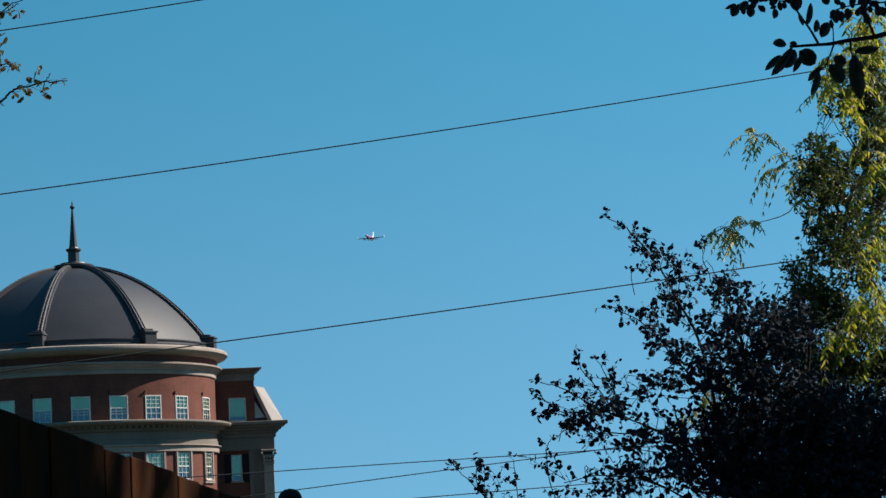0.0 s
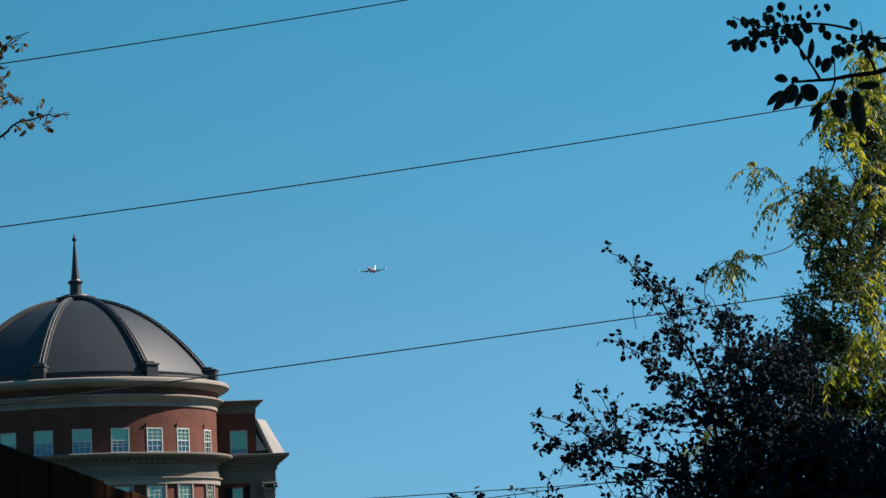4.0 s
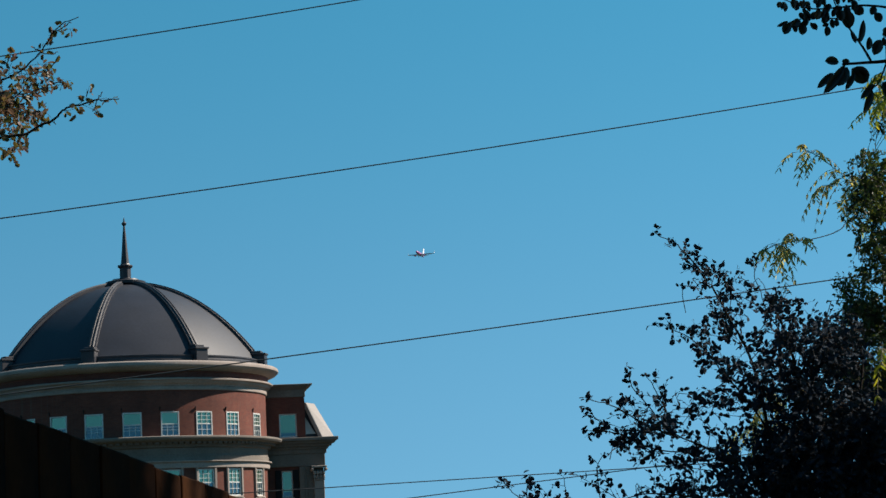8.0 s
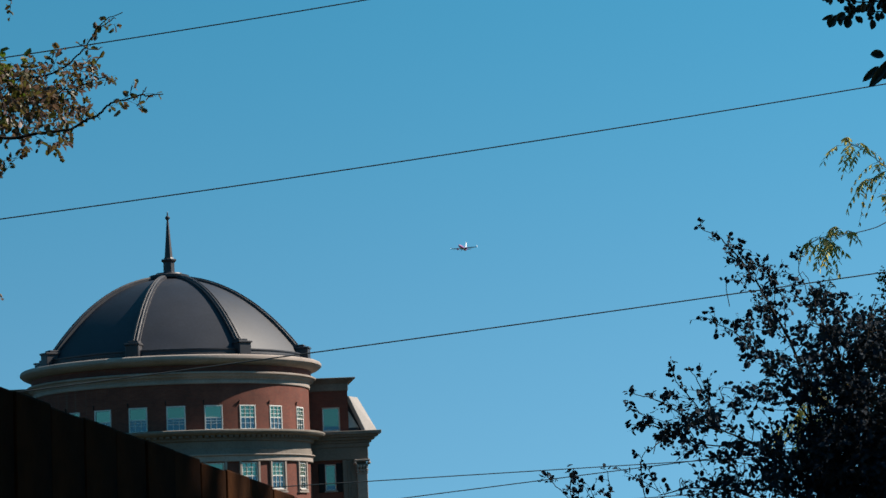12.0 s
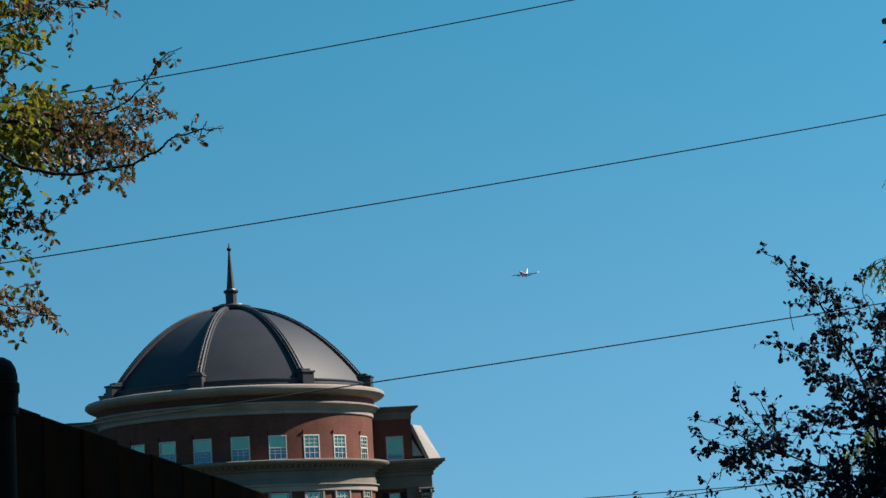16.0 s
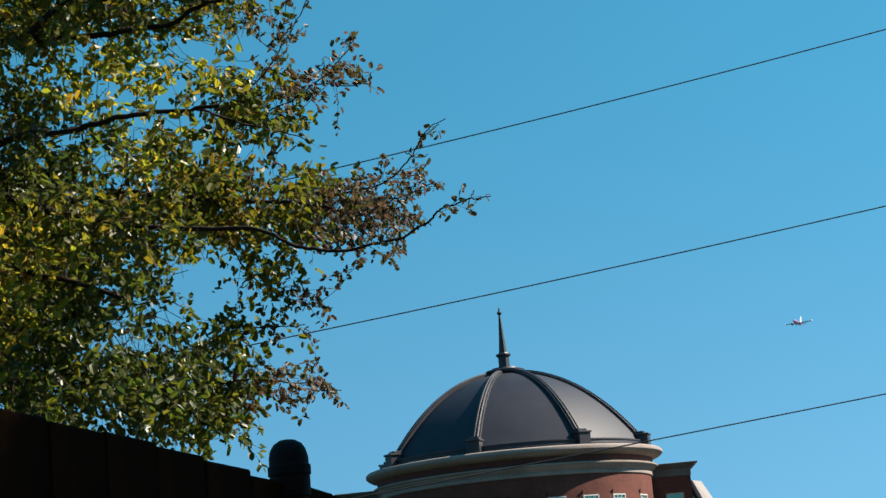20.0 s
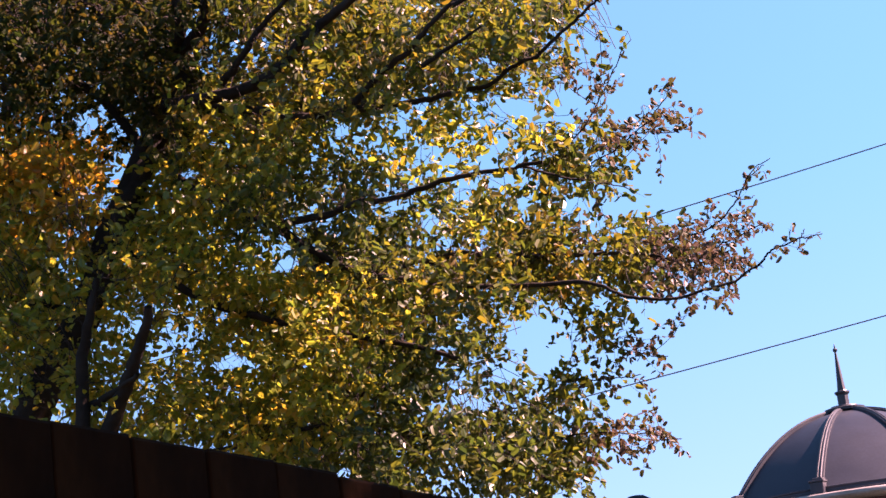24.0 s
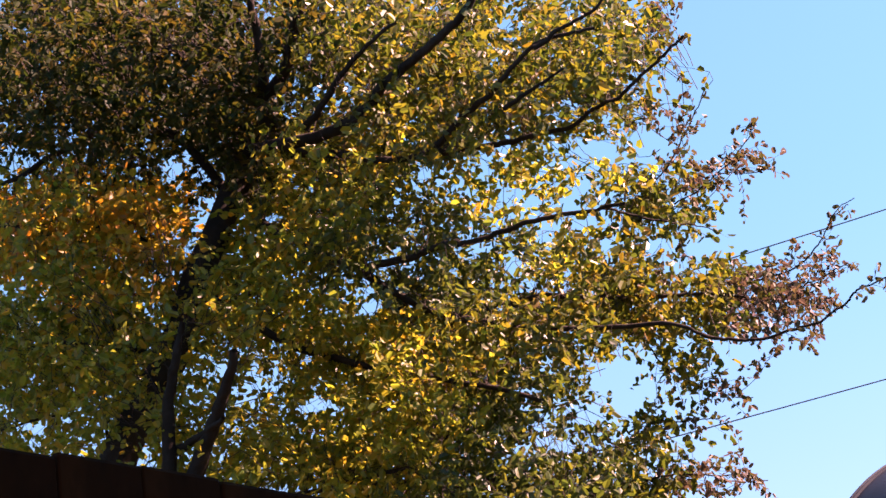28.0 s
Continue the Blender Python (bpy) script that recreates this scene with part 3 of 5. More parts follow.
    box(bm, px - 0.38, px + 0.38, -0.36, 0.15, 6.35, 6.46, 0.03)
    for lx in (-0.30, -0.1, 0.1, 0.30):
        for zz, out_y in ((6.46, 0.42), (6.72, 0.50)):
            box(bm, px + lx - 0.09, px + lx + 0.09, -out_y, 0.1, zz, zz + 0.25, 0.05)
    box(bm, px - 0.56, px - 0.34, -0.58, 0.0, 6.95, 7.16, 0.07)
    box(bm, px + 0.34, px + 0.56, -0.58, 0.0, 6.95, 7.16, 0.07)
    box(bm, px - 0.52, px + 0.52, -0.52, 0.15, 7.16, 7.30, 0.03)
    part("capital", flip(bm), STONE, w, "carved leafy stone capital")
    bm = bmesh.new()
    box(bm, 7.4, 12.55, -0.14, 0.1, 7.30, 8.12, 0.03)
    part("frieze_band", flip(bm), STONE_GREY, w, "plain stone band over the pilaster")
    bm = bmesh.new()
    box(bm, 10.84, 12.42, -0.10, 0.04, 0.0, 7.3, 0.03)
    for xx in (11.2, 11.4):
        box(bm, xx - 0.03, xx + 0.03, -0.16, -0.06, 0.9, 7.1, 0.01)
    part("corner_pier", flip(bm), STONE_GREY, w, "plain grey stone corner pier with shade in its colour")
    # dark recessed panels beside the lower windows
    for z0 in (1.7, 5.35):
        for x in (9.26, 10.43):
            b2 = bmesh.new()
            box(b2, x, x + 0.4, -0.01, 0.08, z0 - 0.1, z0 + 1.75, 0.02)
            part("shutter", flip(b2), POST_METAL, w, "narrow dark window shutter")
    m1 = window_meshes(wx1 - wx0, wz1 - wz0, 2)
    add_window(m1, w, Matrix.Translation((sgn * (wx0 + wx1) / 2, 0.07, wz0)))
    for z0, z1 in ((1.7, 3.35), (5.35, 7.05)):
        add_window(window_meshes(0.70, z1 - z0, 2), w, Matrix.Translation((sgn * 10.05, 0.12, z0)))
    return w


wing(1, "building_wing")
wing(-1, "building_wing")

# rear range that closes the building behind the drum
rear = thing("rear_range", (CX, CY + 8, 0), "plain brick rear range with a flat roof behind the dome", "building")
bm = bmesh.new()
box(bm, -11.8, 11.8, 0.0, 14.0, 0.0, 8.9)
part("wall", bm, BRICK, rear)
bm = bmesh.new()
box(bm, -12.0, 12.0, -0.0, 14.2, 8.9, 9.3, 0.05)
part("parapet", bm, STONE_GREY, rear)

# ---- overhead cables ----
EYE_Z = 1.6


def cable(a, b, c, dist, radius, x0, x1, label):
    """Height a + b x + c x^2 at 30 m; carried out to dist along the same lines of sight."""
    k = dist / 30.0
    xs = np.linspace(x0, x1, 90)
    z = EYE_Z + (a + b * xs + c * xs ** 2 - EYE_Z) * k
    pts = np.stack([xs * k, np.full_like(xs, dist), z], 1)
    v, q = tube_arrays(pts, np.full(len(xs), radius), 6)
    tagged(link_mesh("overhead_cable", quads_mesh("overhead_cable", v, q), CABLE), label, "cable", "overhead cables")


for a, b, c in ((9.25, 0.147, 0.0020), (6.81, 0.119, 0.0012), (4.23, 0.098, 0.0005)):
    cable(a, b, c, 30.0, 0.0095, -26, 26, "thin black overhead cable strung across the sky")
for a, b, c in ((2.493, 0.0174, 0.0), (2.01, 0.081, 0.0), (1.906, 0.0305, 0.0)):
    cable(a, b, c, 75.0, 0.018, -18, 24, "thin distant black cable low over the ground")

# ---- wooden fence ----
fence = thing("board_fence", (-0.417, 3.777, 0), "brown wooden board fence coloured dark for shade, with round-capped metal posts", "fence")
F0, F1, F2 = Vector((-1.447, 1.587, 2.15)), Vector((-0.417, 3.777, 1.950)), Vector((0.61, 5.97, 1.63))
POSTS = [F0 - (F1 - F0), F0, F1, F2, F2 + (F2 - F1)]  # the panel after F0 bows up a little
fence_at = Vector(fence.location)
rnd = random.Random(5)
for p, q in zip(POSTS, POSTS[1:]):
    run = q - p
    flat = math.hypot(run.x, run.y)
    turn = math.atan2(run.y, run.x)
    n = round(flat / 0.142)
    b2 = bmesh.new()
    box(b2, 0.002, 0.141, -0.009, 0.006, 0.0, 1.0, 0.002)
    for v in b2.verts:
        if v.co.z > 0.5:
            v.co.z += v.co.x * run.z / flat / p.z
    board = bpy.data.meshes.new("board")
    b2.to_mesh(board)
    b2.free()
    board.materials.append(WOOD)
    for i in range(n):
        at = p + run * (i / n)
        o = link_mesh("board", board, None, fence)
        o.matrix_basis = Matrix.Translation(Vector((at.x, at.y, 0)) - fence_at + Vector((rnd.uniform(-.002, .002), 0, 0))) @ Matrix.Rotation(turn, 4, "Z") @ Matrix.Diagonal((1, 1, at.z + rnd.uniform(-0.004, 0.004) + (0.026 * math.sin(math.pi * (i + 0.5) / n) if p is F0 else 0.0), 1))
    for zr in (0.35, 1.05, 1.62):
        b2 = bmesh.new()
        box(b2, 0.0, flat, 0.012, 0.05, -0.045, 0.045, 0.005)
        slope = math.atan2(run.z, flat)
        o = part("rail", b2, WOOD, fence)
        o.matrix_basis = Matrix.Translation(Vector((p.x, p.y, zr * p.z / 2.0)) - fence_at) @ Matrix.Rotation(turn, 4, "Z") @ Matrix.Rotation(-slope, 4, "Y")
pm = None
for p in POSTS:
    if pm is None:
        b2 = bmesh.new()
        lathe(b2, [(0.031, 0.0), (0.031, 1.0)], 20)
        c2 = bmesh.new()
        lathe(c2, [(0.032, -0.07), (0.037, -0.068), (0.0375, -0.030), (0.040, -0.028), (0.040, -0.012), (0.037, -0.010), (0.0365, 0.004), (0.033, 0.018), (0.026, 0.029), (0.014, 0.036), (0.0, 0.038)], 24)
        o = part("post", b2, POST_METAL, fence, "round dark metal post", smooth=True)
        cap = part("cap", c2, POST_METAL, o, "dark domed post cap", smooth=True, angle=40)
        pm, cm = o.data, cap.data
    else:
        o = link_mesh("post", pm, None, fence, "round dark metal post")
        cap = link_mesh("cap", cm, None, o, "dark domed post cap")
    h = p.z + 0.045
    o.matrix_basis = Matrix.Translation(Vector((p.x, p.y, 0)) - fence_at) @ Matrix.Diagonal((1, 1, h, 1))
    cap.matrix_basis = Matrix.Translation((0, 0, 1.0)) @ Matrix.Diagonal((1, 1, 1 / h, 1))


# ---- trees ----
def sprays(line, rs, gap, length, start=0.15, sub=3, lift=0.15, spread=0.9, tip_len=0.78):
    """Side branches with their twigs along a limb: a list of polylines."""
    seg = np.linalg.norm(np.diff(line, axis=0), axis=1)
    s = np.concatenate([[0], np.cumsum(seg)])
    out = []
    stops = np.arange(s[-1] * start, s[-1], gap)
    for d in stops:
        d = min(s[-1] * 0.999, d + rs.uniform(-0.5, 0.5) * gap)
        i = max(0, min(len(seg) - 1, np.searchsorted(s, d) - 1))
        p = line[i] + (line[i + 1] - line[i]) * (d - s[i]) / (seg[i] + 1e-9)
        ax = unit(line[i + 1] - line[i])
        f = d / s[-1]
        out += spray(p, ax, rs, length * (1 - tip_len * f) * rs.uniform(0.55, 1.25), sub if f < 0.75 else 2, lift, spread)
    ax = unit(line[-1] - line[-2])
    out += spray(line[-1], ax, rs, length * 0.3, 1, 0.05, 0.2)
    return out


def spray(p, ax, rs, length, sub, lift, spread):
    d = unit(ax * 0.65 + unit(rs.normal(size=3)) * spread + np.array([0, 0, lift]))
    bend = rs.normal(size=3) * 0.18
    t = np.linspace(0, 1, 5)[:, None]
    main = p + d * length * t + (bend + np.array([0, 0, -0.06])) * length * t ** 2
    lines = [(main, length)]
    for _ in range(sub):
        f = rs.uniform(0.25, 0.95)
        k = int(f * 3.99)
        q = main[k] + (main[k + 1] - main[k]) * (f * 4 - k)
        d2 = unit(d * 0.55 + rs.normal(size=3) * 0.65)
        l2 = length * rs.uniform(0.25, 0.55)
        tt = np.linspace(0, 1, 4)[:, None]
        lines.append((q + d2 * l2 * tt + rs.normal(size=3) * 0.1 * l2 * tt ** 2, l2))
    return lines


def leaves_on(lines, rs, size, ratio, every, up=0.6, hang=0.0, jitter=0.35, first=0.2, blunt=0.4, tuft=1.0):
    """Leaf arrays along twig lines, alternate, facing mostly up."""
    pos, along = [], []
    for pts, ln in lines:
        n = max(2, int(ln * (1 - first) / every))
        f = first + (1 - first) * (np.arange(n) + rs.uniform(0, 0.9, n)) / n
        f = (1 - (1 - np.minimum(f, 1.0)) ** tuft) * (len(pts) - 1.001)  # tuft over 1 gathers the leaves at the twig's end
        k = f.astype(int)
        a, b = pts[k], pts[np.minimum(k + 1, len(pts) - 1)]
        pos.append(a + (b - a) * (f - k)[:, None])
        ax = unit(b - a)
        along.append(unit(ax * 0.5 + unit(rs.normal(size=(n, 3))) * 0.85 + np.array([0, 0, -hang])))
    pos, along = np.concatenate(pos), np.concatenate(along)
    pos = pos + rs.normal(size=pos.shape) * size * 0.22
    n = len(pos)
    nor = unit(rs.normal(size=(n, 3)) + np.array([0, 0, up * 2]))
    ln = size * rs.uniform(1 - jitter, 1 + jitter, n)
    return leaf_blades(pos, along, nor, ln, ln * ratio * rs.uniform(0.8, 1.2, n), blunt=blunt)


def compound_leaves(lines, rs, size, ratio, every):
    """Feathered leaves: drooping stalks from the twigs, paired narrow leaflets hanging along each."""
    stalks, pos, along = [], [], []
    t = np.linspace(0, 1, 5)[:, None]
    for pts, ln in lines:
        for _ in range(max(1, int(ln / every))):
            f = rs.uniform(0.2, 0.999) * (len(pts) - 1)
            k = int(f)
            a = pts[k] + (pts[k + 1] - pts[k]) * (f - k)
            d = unit(unit(pts[k + 1] - pts[k]) * 0.5 + rs.normal(size=3) * np.array([0.6, 0.6, 0.35]))
            long = size * rs.uniform(2.2, 3.6)
            st = a + d * long * t + np.array([0, 0, -0.75]) * long * t ** 2
            stalks.append((st, long * 0.3))
            n = int(rs.randint(5, 8))
            for sgn in (1, -1):
                g = np.linspace(0.25, 1.0, n) * 3.999
                kk = g.astype(int)
                q = st[kk] + (st[kk + 1] - st[kk]) * (g - kk)[:, None]
                ax = unit(st[kk + 1] - st[kk])
                side = unit(np.cross(ax, np.array([0, 0, 1.0]) + rs.normal(size=3) * 0.2)) * sgn
                pos.append(q)
                along.append(unit(side * 0.75 + ax * 0.35 + np.array([0, 0, -0.75]) + rs.normal(size=q.shape) * 0.16))
    pos, along = np.concatenate(pos), np.concatenate(along)
    n = len(pos)
    ln = size * rs.uniform(0.75, 1.2, n)
    v, q = leaf_blades(pos, along, unit(rs.normal(size=(n, 3)) + np.array([0, 0, 0.8])), ln, ln * ratio, droop=0.05)
    return v, q, stalks


def twig_arrays(lines, r0):
    return gather([tube_arrays(p, np.linspace(1, 0.35, len(p)) * r0 * (0.5 + ln), 3) for p, ln in lines])


def limb_part(line, r0, r1, tree, name="limb", sides=8):
    s = np.linspace(0, 1, len(line))
    v, q = tube_arrays(line, r0 + (r1 - r0) * s ** 0.8, sides)
    return link_mesh(name, quads_mesh(name, v, q), BARK, tree)


def bough(crown, radius, y0, y1, leaf, *xz):
    """A limb through (x, z) points, its depth running evenly from y0 to y1; with a leaf material it bears small leafy twigs."""
    pts = [(x, y0 + (y1 - y0) * i / (len(xz) - 1), z) for i, (x, z) in enumerate(xz)]
    crown["boughs"].append((spline(pts, 6), radius, leaf))


def clump(crown, leaf, density, x, z, rx, rz, y=None, deep=None):
    """A mass of leafy twigs inside an ellipse, so many to the square metre."""
    crown["clumps"].append((leaf, density, x, z, rx, rz, y or crown["y"], deep or crown["deep"]))


def gap(crown, x, z, rx, rz):
    """An opening in the crown through which the sky shows."""
    crown["gaps"].append((x, z, rx, rz))


def open_crown(crown, pts):
    """Which points lie clear of the crown's openings; the openings run outward along the camera's sight lines."""
    k = crown["y"] / pts[:, 1]
    x, z = pts[:, 0] * k, 1.6 + (pts[:, 2] - 1.6) * k
    ragged = 0.7 + 0.5 * (np.sin(pts @ np.array((127.1, 311.7, 74.7))) * 437.5 % 1.0)
    ok = np.ones(len(pts), bool)
    for gx, gz, rx, rz in crown["gaps"]:
        ok &= ((x - gx) / rx) ** 2 + ((z - gz) / rz) ** 2 > ragged
    return ok


def leafy_twigs(crown, ends, spine, ways, rs, leafed, sub):
    """Twigs from the nearest limb out to each end; returns all lines and those that bear leaves."""
    wood, bearing = [], []
    for e in ends:
        v = e - spine
        d = np.linalg.norm(v, axis=1) + 1e-6
        k = int(np.argmin(d * (1.25 - 0.45 * (v * ways).sum(1) / d) + rs.uniform(0, 0.3, len(d)) + 5.0 * ~open_crown(crown, spine + v * 0.5)))
        ln = min(d[k], 1.5 * leafed)
        root = e - v[k] / d[k] * ln
        t = np.linspace(0, 1, 7)[:, None]
        bow = rs.normal(size=3) * 0.10 + np.array([0, 0, 0.10])
        line = root + v[k] / d[k] * ln * t + bow * ln * (np.sin(math.pi * t) * 1.1 + np.sin(2.2 * math.pi * t) * 0.5)
        wood.append((line, ln))
        t0 = max(0.0, 1 - leafed / ln) * 5.9
        a = int(t0)
        out = np.vstack([line[a] + (line[a + 1] - line[a]) * (t0 - a), line[a + 1:]])
        bearing.append((out, min(ln, leafed)))
        d0 = unit(out[-1] - out[0])
        for _ in range(sub):
            f = rs.uniform(0.1, 0.95) * (len(out) - 1.001)
            i = int(f)
            q = out[i] + (out[i + 1] - out[i]) * (f - i)
            l2 = leafed * rs.uniform(0.3, 0.7)
            tt = np.linspace(0, 1, 4)[:, None]
            tw = q + unit(d0 * 0.6 + rs.normal(size=3) * 0.6) * l2 * tt + rs.normal(size=3) * 0.1 * l2 * tt ** 2
            wood.append((tw, l2))
            bearing.append((tw, l2))
    return wood, bearing


def new_crown(y, deep):
    return {"y": y, "deep": deep, "boughs": [], "clumps": [], "gaps": []}


def grow(name, base, label, crown, trunk, r_trunk, seed, size, ratio, every, leafed, sub=3, twig_r=0.0036, up=0.6, hang=0.3, blunt=0.4, feathered=0.0, bark=None, edge=0.22, shafts=(), small=(), tuft=1.0):
    """A tree from its crown: trunk, limbs, then twigs and leaves clump by clump."""
    rs = np.random.RandomState(seed)
    tree = thing(name, base, label, "tree")
    off = np.array(base)
    tl = spline(np.array(trunk), 5)
    limb_part(tl - off, r_trunk, r_trunk * 0.5, tree, "trunk", 12)
    stems = [(tl[len(tl) // 2:], r_trunk, None)] + crown["boughs"]
    spine = np.concatenate([p for p, _, _ in stems])
    ways = np.concatenate([unit(np.gradient(p, axis=0)) for p, _, _ in stems])

    def dress(wood, bearing, leaf):
        fine = 0.8 if leaf in small else 1.0
        if feathered:
            v, q, stalks = compound_leaves(bearing, rs, size, ratio, feathered)
            wood = wood + stalks
        else:
            v, q = leaves_on(bearing, rs, size * fine, ratio, every * fine, up, hang, blunt=blunt, tuft=tuft)
        n = 9 if blunt >= 1 and not feathered else 6
        faces = len(q) // (len(v) // n)
        w = v.reshape(-1, n, 3)
        ok = open_crown(crown, w.mean(1))
        for spot, wide in shafts:
            # leaves are cleared along lines to the sun so that chosen spots are lit
            rel = w.mean(1) - np.array(spot)
            ok &= np.linalg.norm(rel - (rel @ np.array(SUN_DIR))[:, None] * np.array(SUN_DIR), axis=1) > wide
        v, q = w[ok].reshape(-1, 3), q[:faces * int(ok.sum())]
        if len(v) == 0:
            return
        mids = open_crown(crown, np.array([p[len(p) // 2] for p, _ in wood]))
        tv, tq = twig_arrays([w for w, m in zip(wood, mids) if m], twig_r)
        tagged(link_mesh("branchwork", quads_mesh("branchwork", tv - off, tq), bark or TWIG, tree), kind="stuff")
        tagged(link_mesh("foliage", quads_mesh("foliage", v - off, q, False), leaf, tree), kind="stuff")

    for line, r, leaf in crown["boughs"]:
        line = line + np.cumsum(rs.normal(size=line.shape) * 0.004, axis=0)
        limb_part(line - off, r, max(0.0025, r * (0.4 if leaf is None else 0.25)), tree)
        if leaf:
            lines = sprays(line[:max(4, int(len(line) * 0.86))] if leaf in small else line, rs, 0.075, edge, 0.25, 2, 0.12, 0.75, 0.5)
            dress(lines, lines, leaf)
    for leaf, density, x, z, rx, rz, y, deep in crown["clumps"]:
        n = max(2, round(density * math.pi * rx * rz))
        a, d = rs.uniform(0, 2 * math.pi, n), np.sqrt(rs.uniform(0, 1, n)) * rs.uniform(0.85, 1.12, n)
        ends = np.stack([x + rx * d * np.cos(a), y + deep * np.clip(rs.normal(size=n), -1.6, 1.6), z + rz * d * np.sin(a)], 1)
        wide = ends[:, 1:2] / y
        ends[:, 0::2] = (ends[:, 0::2] - (0, 1.6)) * wide + (0, 1.6)  # scaled about the eye so clumps keep their outline in the camera's view
        ends = ends[open_crown(crown, ends)]
        if len(ends):
            dress(*leafy_twigs(crown, ends, spine, ways, rs, leafed, sub), leaf)
    return tree


# autumn tree behind the fence
autumn = new_crown(10.5, 0.95)
bough(autumn, 0.0405, 9.05, 8.85, None, (-3.49, 3.15), (-3.45, 3.41), (-3.41, 3.61), (-3.34, 3.75), (-3.27, 3.92))
bough(autumn, 0.0473, 9.05, 8.75, None, (-3.42, 3.09), (-3.26, 3.34), (-3.15, 3.45), (-3.06, 3.56), (-3.00, 3.67))
bough(autumn, 0.027, 9.05, 8.85, None, (-3.44, 3.36), (-3.30, 3.39), (-3.13, 3.44))
bough(autumn, 0.012, 10.3, 10.2, None, (-4.28, 3.65), (-4.28, 3.83), (-4.23, 4.00))
bough(autumn, 0.0351, 9.55, 9.05, None, (-3.05, 5.15), (-2.95, 5.28), (-2.93, 5.45), (-2.90, 5.58), (-2.84, 5.94))
bough(autumn, 0.0378, 9.55, 8.95, None, (-3.03, 5.17), (-2.83, 5.26), (-2.73, 5.38), (-2.60, 5.52), (-2.41, 5.86), (-2.25, 6.25))
bough(autumn, 0.0405, 9.55, 8.75, None, (-3.18, 4.92), (-2.99, 4.90), (-2.79, 4.88), (-2.55, 4.88), (-2.38, 4.91), (-2.23, 4.99), (-2.06, 5.06), (-1.85, 5.15), (-1.68, 5.26), (-1.42, 5.45))
bough(autumn, 0.0216, 9.25, 8.85, None, (-2.72, 4.89), (-2.58, 4.95), (-2.46, 5.03), (-2.31, 5.11), (-2.13, 5.18))
bough(autumn, 0.027, 9.85, 9.35, None, (-3.35, 4.87), (-3.07, 4.56), (-2.74, 4.31), (-2.54, 4.15))
bough(autumn, 0.0216, 9.45, 9.05, None, (-2.56, 4.18), (-2.31, 4.19), (-2.11, 4.22), (-1.95, 4.19), (-1.76, 4.21), (-1.53, 4.21), (-1.31, 4.17), (-1.16, 4.15))
bough(autumn, 0.008, 9.5, 9.7, YELLOW_LEAF, (-1.37, 4.28), (-1.24, 4.25), (-1.09, 4.21), (-0.99, 4.19), (-0.85, 4.16))
bough(autumn, 0.0297, 9.55, 9.15, None, (-3.02, 4.93), (-2.73, 4.81), (-2.47, 4.71), (-2.23, 4.63), (-2.02, 4.60))
bough(autumn, 0.0175, 9.65, 9.45, None, (-2.13, 4.76), (-1.93, 4.75), (-1.78, 4.73), (-1.60, 4.75), (-1.46, 4.76), (-1.30, 4.83), (-1.19, 4.87), (-1.05, 4.95), (-0.92, 5.03), (-0.83, 5.09))
bough(autumn, 0.0189, 9.25, 8.75, None, (-2.08, 4.66), (-1.88, 4.78), (-1.74, 4.81), (-1.62, 4.87), (-1.48, 4.93), (-1.32, 4.91), (-1.15, 4.87))
bough(autumn, 0.0135, 8.85, 8.75, None, (-1.47, 4.91), (-1.35, 4.96), (-1.25, 5.00), (-1.13, 5.05), (-1.03, 5.19))
bough(autumn, 0.0135, 8.95, 8.75, None, (-1.67, 4.69), (-1.48, 4.74), (-1.33, 4.75))
bough(autumn, 0.027, 9.95, 10.05, None, (-2.70, 4.31), (-2.48, 4.13), (-2.21, 4.00), (-1.97, 4.03))
bough(autumn, 0.0189, 10.15, 10.15, None, (-1.99, 4.05), (-1.81, 4.06), (-1.67, 4.01), (-1.41, 3.97), (-1.12, 3.94), (-0.95, 3.92), (-0.79, 3.87))
bough(autumn, 0.006, 10.6, 10.6, RUSSET_LEAF, (-0.82, 3.97), (-0.62, 3.96), (-0.46, 4.02), (-0.31, 4.07), (-0.25, 4.02))
bough(autumn, 0.0189, 9.45, 9.15, None, (-2.08, 3.86), (-1.86, 3.78), (-1.58, 3.70), (-1.28, 3.65), (-1.09, 3.61), (-0.94, 3.53))
bough(autumn, 0.01, 9.6, 9.7, RUSSET_LEAF, (-0.98, 3.62), (-0.86, 3.58), (-0.73, 3.54), (-0.59, 3.53), (-0.44, 3.54), (-0.32, 3.60), (-0.26, 3.66), (-0.19, 3.69), (-0.11, 3.71), (-0.06, 3.70), (0.01, 3.71))
bough(autumn, 0.003, 9.7, 9.7, None, (-0.11, 3.71), (-0.09, 3.77), (-0.06, 3.82))
bough(autumn, 0.003, 10.6, 10.6, None, (-0.34, 4.33), (-0.27, 4.35), (-0.23, 4.38))
bough(autumn, 0.003, 10.6, 10.6, None, (-0.41, 4.24), (-0.34, 4.21), (-0.29, 4.23))
bough(autumn, 0.007, 10.6, 10.7, RUSSET_LEAF, (-0.99, 4.03), (-0.78, 4.06), (-0.60, 4.10), (-0.49, 4.15), (-0.41, 4.25), (-0.34, 4.35), (-0.22, 4.44))
bough(autumn, 0.005, 10.5, 10.5, RUSSET_LEAF, (-1.25, 4.65), (-1.12, 4.72), (-1.00, 4.88), (-0.92, 4.99), (-0.86, 5.12))
